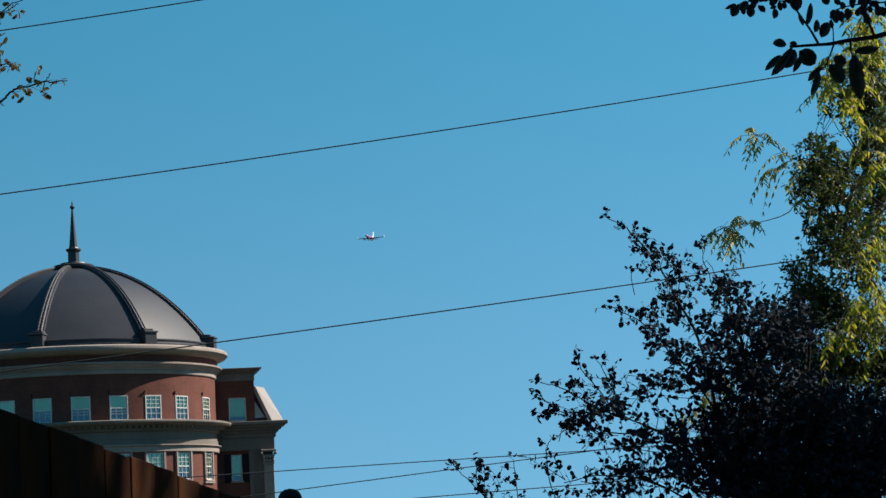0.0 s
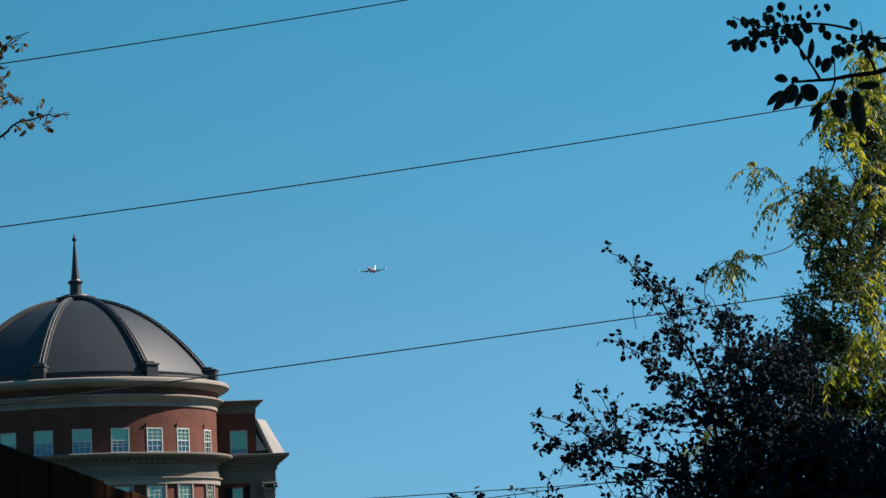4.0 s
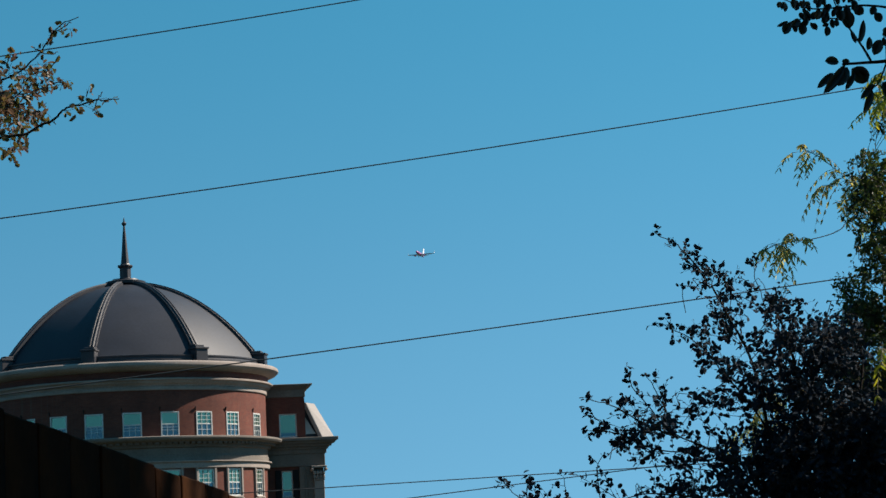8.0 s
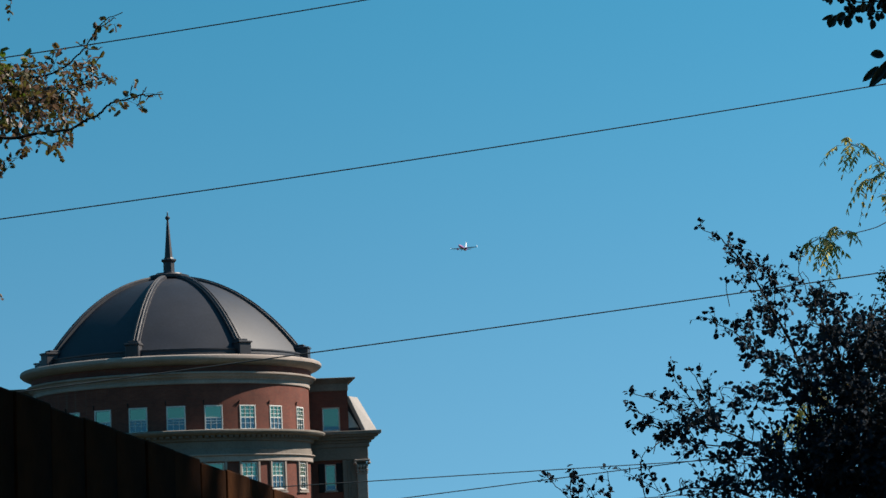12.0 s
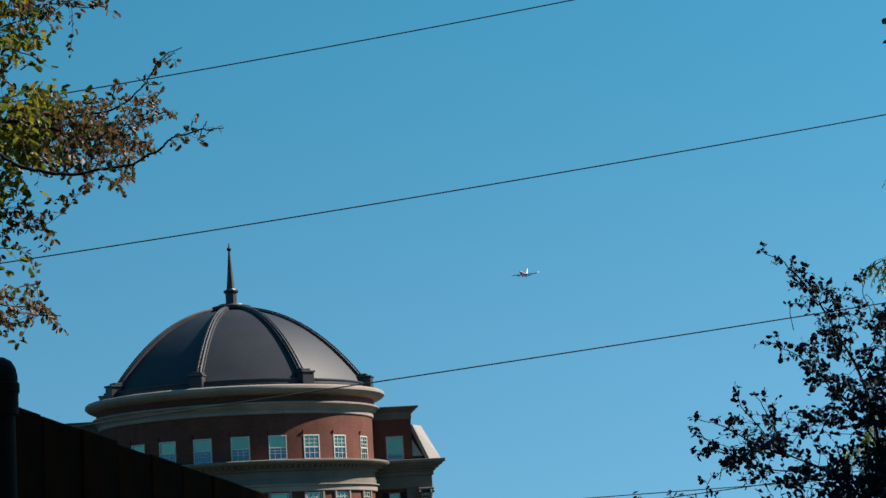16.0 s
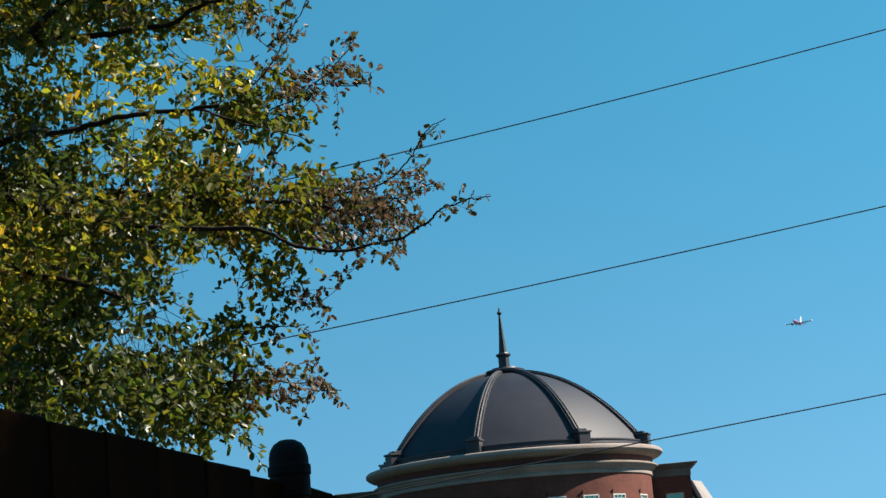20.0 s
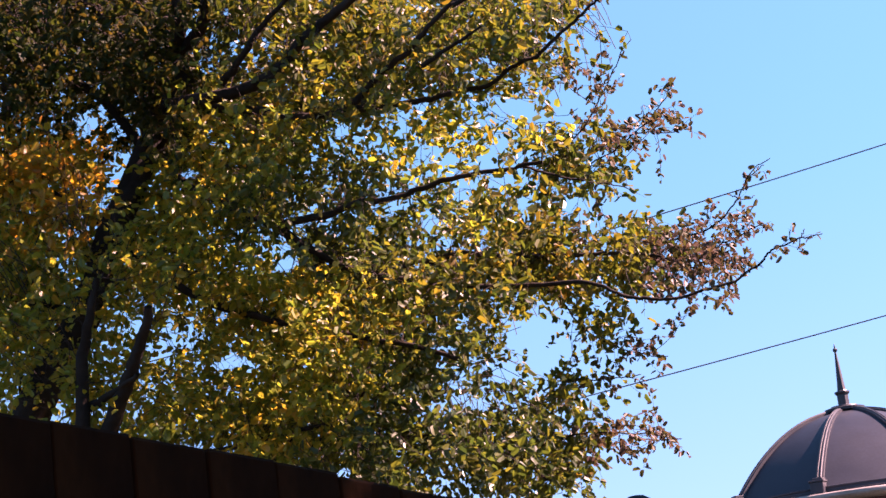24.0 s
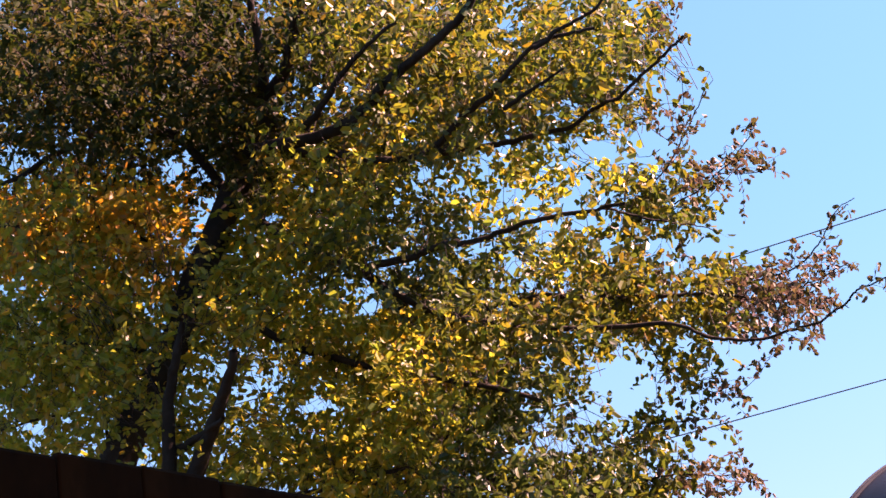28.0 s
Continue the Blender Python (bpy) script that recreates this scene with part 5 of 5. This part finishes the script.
grow("shade_tree", (4.25, 13.2, 0), "small round-leaved tree with silhouette shade put into its leaf colour", shade,
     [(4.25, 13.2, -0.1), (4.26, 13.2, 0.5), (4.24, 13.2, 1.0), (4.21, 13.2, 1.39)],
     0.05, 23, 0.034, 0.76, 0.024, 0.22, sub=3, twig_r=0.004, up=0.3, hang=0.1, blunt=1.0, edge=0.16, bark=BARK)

# tall yellowing tree
pinnate = new_crown(16.0, 0.3)
bough(pinnate, 0.006, 16.4, 16.0, None, (7.08, 3.91), (6.80, 4.22), (6.59, 4.47), (6.37, 4.70), (6.22, 4.82))
bough(pinnate, 0.006, 16.4, 15.9, None, (7.07, 3.86), (6.65, 4.13), (6.37, 4.24), (6.10, 4.34))
bough(pinnate, 0.004, 15.9, 15.8, None, (6.10, 4.34), (5.82, 4.44), (5.63, 4.56), (5.48, 4.64))
bough(pinnate, 0.006, 16.3, 15.8, None, (6.46, 4.25), (6.01, 4.09), (5.85, 4.00), (5.59, 3.91), (5.31, 3.86), (5.04, 3.77))
bough(pinnate, 0.006, 16.5, 15.9, None, (7.27, 4.41), (6.64, 3.93), (6.39, 3.69), (6.17, 3.44))
bough(pinnate, 0.008, 16.5, 12.6, None, (7.13, 2.86), (6.36, 3.03), (5.56, 2.95), (4.80, 2.69))
bough(pinnate, 0.006, 15.4, 15.3, None, (6.07, 4.63), (6.17, 4.43), (6.32, 4.20), (6.48, 3.98))
bough(pinnate, 0.005, 15.4, 15.3, None, (5.83, 4.34), (6.05, 4.18), (6.25, 3.99), (6.47, 3.79))
bough(pinnate, 0.008, 16.5, 16.0, None, (7.30, 4.81), (6.85, 5.13), (6.49, 5.19), (6.27, 5.06))
bough(pinnate, 0.008, 16.5, 16.2, None, (7.36, 5.41), (7.01, 5.68), (6.75, 5.74))
clump(pinnate, PINNATE_LEAF, 26, 6.36, 4.94, 0.20, 0.18)
clump(pinnate, PINNATE_LEAF, 34, 6.63, 5.25, 0.18, 0.27)
clump(pinnate, PINNATE_LEAF, 30, 6.36, 5.25, 0.18, 0.16)
clump(pinnate, PINNATE_LEAF, 40, 6.17, 5.06, 0.10, 0.08)
clump(pinnate, PINNATE_LEAF, 12, 6.61, 4.70, 0.16, 0.20)
clump(pinnate, PINNATE_LEAF, 14, 6.29, 4.42, 0.20, 0.17)
clump(pinnate, PINNATE_LEAF, 10, 6.12, 4.23, 0.13, 0.13)
clump(pinnate, PINNATE_LEAF, 10, 6.56, 4.20, 0.13, 0.16)
clump(pinnate, PINNATE_LEAF, 14, 6.50, 3.77, 0.18, 0.20)
clump(pinnate, PINNATE_LEAF, 14, 6.29, 3.57, 0.20, 0.17)
clump(pinnate, PINNATE_LEAF, 10, 6.50, 3.39, 0.16, 0.13)
clump(pinnate, PINNATE_LEAF, 12, 5.09, 2.92, 0.11, 0.18, 12.5, 0.12)
clump(pinnate, PINNATE_LEAF, 7, 4.93, 2.82, 0.11, 0.11, 12.5, 0.12)
clump(pinnate, PINNATE_LEAF, 5, 4.76, 2.66, 0.08, 0.08, 12.5, 0.12)
clump(pinnate, PINNATE_LEAF, 30, 6.68, 5.59, 0.18, 0.18)
clump(pinnate, PINNATE_LEAF, 30, 6.46, 5.54, 0.16, 0.13)
clump(pinnate, PALE_LEAF, 230, 5.20, 3.80, 0.13, 0.04, 15.8, 0.06)
clump(pinnate, PALE_LEAF, 200, 5.42, 3.86, 0.07, 0.04, 15.8, 0.06)
clump(pinnate, PALE_LEAF, 150, 5.60, 4.61, 0.15, 0.04, 15.8, 0.06)
clump(pinnate, PALE_LEAF, 150, 5.77, 4.20, 0.08, 0.04, 15.8, 0.06)
clump(pinnate, PALE_LEAF, 120, 5.62, 4.30, 0.08, 0.02, 15.8, 0.06)
clump(pinnate, PALE_LEAF, 9, 5.05, 2.57, 0.18, 0.13, 16.0, 0.2)
clump(pinnate, PALE_LEAF, 9, 4.90, 2.39, 0.13, 0.09, 16.0, 0.2)
grow("pinnate_tree", (7.0, 16.5, 0), "tall tree with feathered yellow-green hanging leaves in sunlight", pinnate,
     [(7.0, 16.5, -0.1), (7.02, 16.5, 1.62), (7.13, 16.5, 2.86), (7.27, 16.5, 4.41), (7.36, 16.5, 5.41)],
     0.10, 31, 0.064, 0.30, 0.024, 0.24, sub=1, twig_r=0.0045, feathered=0.06, bark=PALE_TWIG)

# fine-leaved tree behind it
fine = new_crown(17.4, 0.3)
bough(fine, 0.03, 17.4, 17.2, None, (7.39, 1.52), (7.24, 3.03), (6.91, 3.80), (6.68, 4.41), (6.56, 4.86))
bough(fine, 0.02, 17.4, 17.2, None, (7.26, 3.04), (6.77, 3.25), (6.45, 3.46), (6.23, 3.66))
bough(fine, 0.02, 17.4, 17.3, None, (7.04, 3.55), (7.20, 4.32), (7.14, 5.09), (7.11, 5.50))
bough(fine, 0.02, 17.4, 17.3, None, (7.29, 2.83), (6.74, 2.75), (6.31, 2.86))
clump(fine, FINE_LEAF, 264, 5.96, 4.42, 0.16, 0.18, 15.5, 0.15)
clump(fine, FINE_LEAF, 264, 5.86, 4.08, 0.13, 0.23, 15.5, 0.15)
clump(fine, FINE_LEAF, 264, 5.99, 3.67, 0.24, 0.22, 15.5, 0.15)
clump(fine, FINE_LEAF, 242, 6.14, 4.05, 0.18, 0.26, 15.5, 0.15)
clump(fine, FINE_LEAF, 286, 6.98, 4.17, 0.32, 0.54)
clump(fine, FINE_LEAF, 264, 7.18, 4.89, 0.27, 0.59)
clump(fine, FINE_LEAF, 198, 6.41, 3.65, 0.19, 0.15)
clump(fine, FINE_LEAF, 286, 6.44, 3.47, 0.22, 0.20)
clump(fine, FINE_LEAF, 286, 6.74, 3.26, 0.37, 0.34)
clump(fine, FINE_LEAF, 308, 7.00, 2.79, 0.27, 0.39)
clump(fine, FINE_LEAF, 308, 6.60, 2.81, 0.29, 0.27)
clump(fine, FINE_LEAF, 198, 6.25, 3.07, 0.20, 0.20)
clump(fine, FINE_LEAF, 220, 6.97, 5.31, 0.22, 0.24)
clump(fine, FINE_LEAF, 242, 7.24, 5.57, 0.20, 0.29)
gap(fine, 6.90, 4.82, 0.08, 0.07)
gap(fine, 6.77, 4.23, 0.11, 0.04)
gap(fine, 6.89, 4.38, 0.04, 0.04)
gap(fine, 6.62, 3.67, 0.05, 0.04)
gap(fine, 7.02, 4.58, 0.04, 0.05)
grow("fine_leaved_tree", (7.4, 17.4, 0), "dense dark green small-leaved tree beside the yellowing one", fine,
     [(7.4, 17.4, -0.1), (7.42, 17.4, 0.8), (7.45, 17.4, 1.6)],
     0.11, 41, 0.036, 0.6, 0.020, 0.26, sub=4, twig_r=0.004, up=0.4)

# near broad-leaved tree with a low hanging branch
broad = new_crown(4.5, 0.8)
for turn in range(0, 360, 30):
    a = radians(turn)
    out = Vector((4.6, 4.6, 5.2)) + Vector((1.5 * math.cos(a), 2.6 * math.sin(a), 0.5 * math.sin(3 * a)))
    bough(broad, 0.035, 5.6, out.y, None, (4.6, 2.6 + 0.1 * (turn % 90) / 30), ((4.6 + out.x) / 2, 4.3), (out.x, out.z))
# unseen crown clumps, set where they keep the sun off the fence
clump(broad, BROAD_LEAF, 85, 3.7, 5.3, 1.6, 1.5, 2.4, 0.7)
clump(broad, BROAD_LEAF, 120, 4.7, 5.2, 1.6, 1.7, 4.7, 0.7)
clump(broad, BROAD_LEAF, 110, 4.2, 5.7, 1.6, 1.5, 3.5, 0.45)
clump(broad, BROAD_LEAF, 85, 5.3, 4.6, 1.5, 1.7, 6.9, 0.6)
near = grow("broad_leaved_tree", (4.6, 5.6, 0), "broad-leaved tree, glossy leaves coloured dark for backlight, unseen crown added", broad,
            [(4.6, 5.6, -0.1), (4.62, 5.6, 1.0), (4.6, 5.6, 2.2), (4.58, 5.6, 3.8)],
            0.11, 53, 0.085, 0.5, 0.03, 0.5, sub=4, twig_r=0.006, up=0.3,
            shafts=(((0.05, 4.79, 1.78), 0.07), ((0.15, 4.99, 1.75), 0.095), ((0.27, 5.24, 1.72), 0.08), ((-0.77, 3.03, 2.03), 0.06)))
# the low branch: twigs carrying single large leaves
near_at = np.array((4.6, 5.6, 0.0))


def leaf_mesh(ratio):
    """A rounded pointed blade one unit long along +x, folded a little at the midrib."""
    bm = bmesh.new()
    mid, lo, hi = [], [], []
    for i in range(8):
        f = i / 7
        w = ratio * 0.5 * math.sin(math.pi * f) ** 0.6 if 0 < i < 7 else 0.0
        z = -0.10 * f ** 2
        mid.append(bm.verts.new((f, 0, z)))
        if w:
            lo.append(bm.verts.new((f, -w, z + w * 0.25)))
            hi.append(bm.verts.new((f, w, z + w * 0.25)))
    for side in (lo, hi):
        bm.faces.new((mid[0], mid[1], side[0]))
        for i in range(5):
            bm.faces.new((mid[i + 1], mid[i + 2], side[i + 1], side[i]))
        bm.faces.new((mid[6], mid[7], side[5]))
    me = bpy.data.meshes.new("leaf")
    bm.to_mesh(me)
    bm.free()
    me.polygons.foreach_set("use_smooth", [True] * len(me.polygons))
    me.materials.append(BROAD_LEAF)
    return me


LEAF_WIDE, LEAF_OVAL, LEAF_SLIM = leaf_mesh(0.80), leaf_mesh(0.58), leaf_mesh(0.32)
leaf_rs = np.random.RandomState(8)


def low_twig(radius, *points):
    limb_part(spline(np.array(points) - near_at, 5), radius, max(0.0015, radius * 0.3), near)


def low_leaf(x, z, turn, size, blade):
    """One leaf of the low branch: its foot, its direction in degrees from +x, and its length."""
    o = link_mesh("leaf", blade, None, near)
    o.matrix_basis = (Matrix.Translation(np.array((x, 5.5 + leaf_rs.uniform(-0.03, 0.03), z)) - near_at) @ Matrix.Rotation(radians(-turn), 4, "Y")
                      @ Matrix.Rotation(radians(90 + leaf_rs.uniform(-25, 25)), 4, "X") @ Matrix.Scale(size, 4))


low_twig(0.012, (4.5, 5.6, 2.75), (3.6, 5.62, 2.98), (2.9, 5.56, 3.02), (2.473, 5.5, 2.954), (2.345, 5.5, 2.922), (2.304, 5.5, 2.912), (2.226, 5.5, 2.903), (2.174, 5.5, 2.894), (2.123, 5.5, 2.891), (2.051, 5.5, 2.887))
low_twig(0.004, (2.137, 5.5, 2.896), (2.115, 5.5, 2.938), (2.083, 5.5, 2.988), (2.065, 5.5, 3.021), (2.043, 5.5, 3.067), (2.040, 5.5, 3.092))
low_twig(0.004, (2.308, 5.5, 2.919), (2.292, 5.5, 2.964), (2.281, 5.5, 3.006), (2.274, 5.5, 3.065))
low_twig(0.003, (2.183, 5.5, 2.890), (2.168, 5.5, 2.857), (2.152, 5.5, 2.828), (2.125, 5.5, 2.811))
low_twig(0.003, (2.235, 5.5, 2.900), (2.234, 5.5, 2.876), (2.236, 5.5, 2.850))
low_twig(0.004, (2.249, 5.5, 3.041), (2.182, 5.5, 3.055), (2.114, 5.5, 3.059), (2.046, 5.5, 3.053), (1.987, 5.5, 3.050), (1.946, 5.5, 3.057), (1.889, 5.5, 3.081))
low_twig(0.002, (2.065, 5.5, 3.021), (2.023, 5.5, 3.022), (1.972, 5.5, 3.026), (1.930, 5.5, 3.019), (1.888, 5.5, 3.006))
low_twig(0.003, (2.480, 5.5, 3.038), (2.353, 5.5, 3.016), (2.270, 5.5, 3.010), (2.217, 5.5, 3.000), (2.182, 5.5, 2.987))
low_twig(0.002, (2.183, 5.5, 2.894), (2.185, 5.5, 2.940), (2.181, 5.5, 2.974))
low_leaf(2.050, 2.899, 172, 0.041, LEAF_WIDE)
low_leaf(2.082, 2.895, 159, 0.024, LEAF_WIDE)
low_leaf(2.054, 2.882, -128, 0.106, LEAF_SLIM)
low_leaf(2.064, 2.878, -119, 0.062, LEAF_OVAL)
low_leaf(2.087, 2.863, -121, 0.058, LEAF_SLIM)
low_leaf(2.024, 2.864, -139, 0.066, LEAF_SLIM)
low_leaf(2.083, 2.878, -38, 0.062, LEAF_WIDE)
low_leaf(2.104, 2.871, -44, 0.037, LEAF_WIDE)
low_leaf(2.100, 2.944, 70, 0.075, LEAF_SLIM)
low_leaf(2.093, 2.945, 106, 0.041, LEAF_SLIM)
low_leaf(2.118, 2.921, 69, 0.042, LEAF_OVAL)
low_leaf(2.138, 2.907, 61, 0.054, LEAF_OVAL)
low_leaf(2.155, 2.828, -53, 0.068, LEAF_WIDE)
low_leaf(2.179, 2.854, -34, 0.041, LEAF_WIDE)
low_leaf(2.235, 2.860, -85, 0.136, LEAF_SLIM)
low_leaf(2.234, 2.856, -87, 0.079, LEAF_SLIM)
low_leaf(2.241, 2.870, 4, 0.079, LEAF_SLIM)
low_leaf(2.235, 2.848, -24, 0.052, LEAF_OVAL)
low_leaf(2.133, 2.811, -112, 0.074, LEAF_SLIM)
low_leaf(2.149, 2.833, -136, 0.061, LEAF_SLIM)
low_leaf(2.185, 3.019, -40, 0.024, LEAF_WIDE)
low_leaf(2.022, 3.005, -97, 0.031, LEAF_WIDE)
low_leaf(2.020, 3.005, -165, 0.021, LEAF_OVAL)
low_leaf(1.955, 3.022, -100, 0.028, LEAF_OVAL)
low_leaf(1.926, 3.013, -140, 0.026, LEAF_WIDE)
low_leaf(1.904, 3.009, -124, 0.020, LEAF_OVAL)
low_leaf(1.895, 3.010, -156, 0.037, LEAF_SLIM)
low_leaf(1.938, 3.017, -140, 0.028, LEAF_WIDE)
low_leaf(2.049, 3.025, -91, 0.024, LEAF_OVAL)
low_leaf(2.199, 2.990, -67, 0.031, LEAF_WIDE)
low_leaf(2.217, 2.993, -92, 0.035, LEAF_OVAL)
low_leaf(2.234, 2.998, -84, 0.031, LEAF_WIDE)
low_leaf(2.190, 2.977, -101, 0.027, LEAF_WIDE)
low_leaf(2.153, 2.949, -79, 0.026, LEAF_WIDE)
low_leaf(2.171, 2.960, -79, 0.026, LEAF_OVAL)
low_leaf(2.269, 2.998, -102, 0.023, LEAF_WIDE)
low_leaf(2.321, 3.003, -87, 0.032, LEAF_WIDE)
low_leaf(2.304, 3.009, -58, 0.022, LEAF_WIDE)
low_leaf(2.342, 3.006, -74, 0.032, LEAF_WIDE)
low_leaf(1.889, 3.078, -115, 0.020, LEAF_WIDE)
low_leaf(1.905, 3.073, -98, 0.025, LEAF_OVAL)
low_leaf(1.929, 3.061, -115, 0.020, LEAF_WIDE)
low_leaf(1.951, 3.056, -99, 0.018, LEAF_OVAL)
low_leaf(1.977, 3.074, -153, 0.021, LEAF_WIDE)
low_leaf(1.943, 3.023, -143, 0.032, LEAF_WIDE)
low_leaf(1.931, 3.036, -77, 0.019, LEAF_WIDE)
low_leaf(1.956, 3.031, -97, 0.031, LEAF_OVAL)
low_leaf(1.989, 3.047, -114, 0.026, LEAF_WIDE)
low_leaf(2.004, 3.043, -65, 0.017, LEAF_OVAL)
low_leaf(2.045, 3.040, -85, 0.034, LEAF_WIDE)
low_leaf(1.997, 3.063, 149, 0.022, LEAF_WIDE)
low_leaf(2.080, 3.056, -76, 0.059, LEAF_WIDE)
low_leaf(2.106, 3.062, -38, 0.037, LEAF_WIDE)
low_leaf(2.156, 3.052, -116, 0.028, LEAF_WIDE)
low_leaf(2.173, 3.045, -60, 0.032, LEAF_WIDE)
low_leaf(2.067, 3.056, -86, 0.039, LEAF_OVAL)
low_leaf(2.090, 3.076, -56, 0.034, LEAF_WIDE)
# runs of small leaves along the upper twigs
for x0, z0, x1, z1, count in ((1.889, 3.078, 2.114, 3.056, 16), (1.895, 3.006, 2.066, 3.025, 11), (2.182, 2.990, 2.353, 3.016, 14), (1.982, 3.090, 2.186, 3.098, 14), (1.945, 3.044, 2.046, 3.046, 8), (2.279, 3.015, 2.299, 2.947, 5), (2.238, 3.037, 2.351, 2.989, 10)):
    for i in range(count):
        f = (i + leaf_rs.uniform(0.1, 0.9)) / count
        low_leaf(x0 + (x1 - x0) * f, z0 + (z1 - z0) * f, leaf_rs.choice((-95, -70, 70, -120)) + leaf_rs.uniform(-30, 30), leaf_rs.uniform(0.017, 0.034), LEAF_OVAL if i % 3 else LEAF_WIDE)

# ---- airliner on approach ----
plane = thing("airliner", (468.0, 3233.0, 468.0), "distant airliner with its wheels down and a white-lit tail fin", "airplane")
SKIN = speckled("airliner_paint", (0.26, 0.08, 0.22), (0.34, 0.12, 0.29), 0.2, 2, 0.4, 0.0, 0.0, 0.01)
WING = speckled("airliner_wing_grey", (0.13, 0.12, 0.17), (0.18, 0.17, 0.22), 0.2, 2, 0.45, 0.0, 0.0, 0.01)
TAIL = speckled("airliner_tail_white", (0.70, 0.70, 0.72), (0.80, 0.80, 0.82), 0.2, 2, 0.4, 0.0, 0.0, 0.01)


def along_y(profile, segs=20):
    """A body of revolution whose axis is y, nose towards -y."""
    bm = bmesh.new()
    lathe(bm, [(r, y) for y, r in profile], segs)
    bmesh.ops.transform(bm, matrix=Matrix.Rotation(radians(-90), 4, "X"), verts=bm.verts)
    bmesh.ops.transform(bm, matrix=Matrix.Diagonal((1, 1, 1, 1)), verts=bm.verts)
    return bm


def slab(outline, thick, plane_axis):
    """A thin tapered plate from an outline; plane_axis 'z' lies flat, 'x' stands up."""
    bm = bmesh.new()
    lo, hi = [], []
    for a, b, c in outline:
        d = Vector((0, 0, thick / 2)) if plane_axis == "z" else Vector((thick / 2, 0, 0))
        lo.append(bm.verts.new(Vector((a, b, c)) - d))
        hi.append(bm.verts.new(Vector((a, b, c)) + d))
    bm.faces.new(lo)
    bm.faces.new(hi[::-1])
    for i in range(len(lo)):
        j = (i + 1) % len(lo)
        bm.faces.new((lo[i], lo[j], hi[j], hi[i]))
    return bm


part("fuselage", along_y([(-17, 0.05), (-16.4, 0.9), (-15, 1.5), (-12, 1.9), (6, 1.9), (11, 1.5), (15, 0.8), (17.5, 0.2)]), SKIN, plane, "dark fuselage", smooth=True)
for sx in (1, -1):
    part("wing", slab([(1.5 * sx, -4.5, -0.9), (17.0 * sx, 3.6, 0.9), (17.2 * sx, 5.4, 0.9), (6.0 * sx, 2.6, -0.4), (1.5 * sx, 3.0, -0.9)], 0.5, "z"), WING, plane, "grey swept wing")
    # white here stands in for the sun's glint at the wingtip
    part("winglet", slab([(17.2 * sx, 3.8, 0.9), (17.4 * sx, 5.4, 0.9), (17.6 * sx, 6.4, 3.3), (17.6 * sx, 5.6, 3.3)], 0.3, "x"), TAIL, plane, "winglet coloured white for a sun glint")
    part("tailplane", slab([(0.6 * sx, 13.2, 1.0), (6.6 * sx, 16.4, 1.6), (6.6 * sx, 17.6, 1.6), (0.6 * sx, 16.4, 1.0)], 0.3, "z"), WING, plane)
    b2 = along_y([(-2.4, 0.9), (-2.3, 1.15), (-0.5, 1.2), (1.2, 0.9), (2.4, 0.5)], 16)
    bmesh.ops.translate(b2, verts=b2.verts, vec=(5.6 * sx, -3.2, -2.0))
    part("engine", b2, SKIN, plane, "dark engine pod", smooth=True)
    b2 = bmesh.new()
    box(b2, 2.4 * sx - 0.25, 2.4 * sx + 0.25, 0.6, 1.2, -3.6, -1.4, 0.05)
    part("landing_gear", b2, POST_METAL, plane)
part("tail_fin", slab([(0, 9.5, 1.4), (0, 16.0, 11.0), (0, 18.6, 11.0), (0, 16.6, 1.2)], 0.5, "x"), TAIL, plane, "white tail fin in sunlight")
plane.rotation_euler = (radians(-4), 0, radians(-24))
plane.scale = (1.25, 1.25, 1.25)
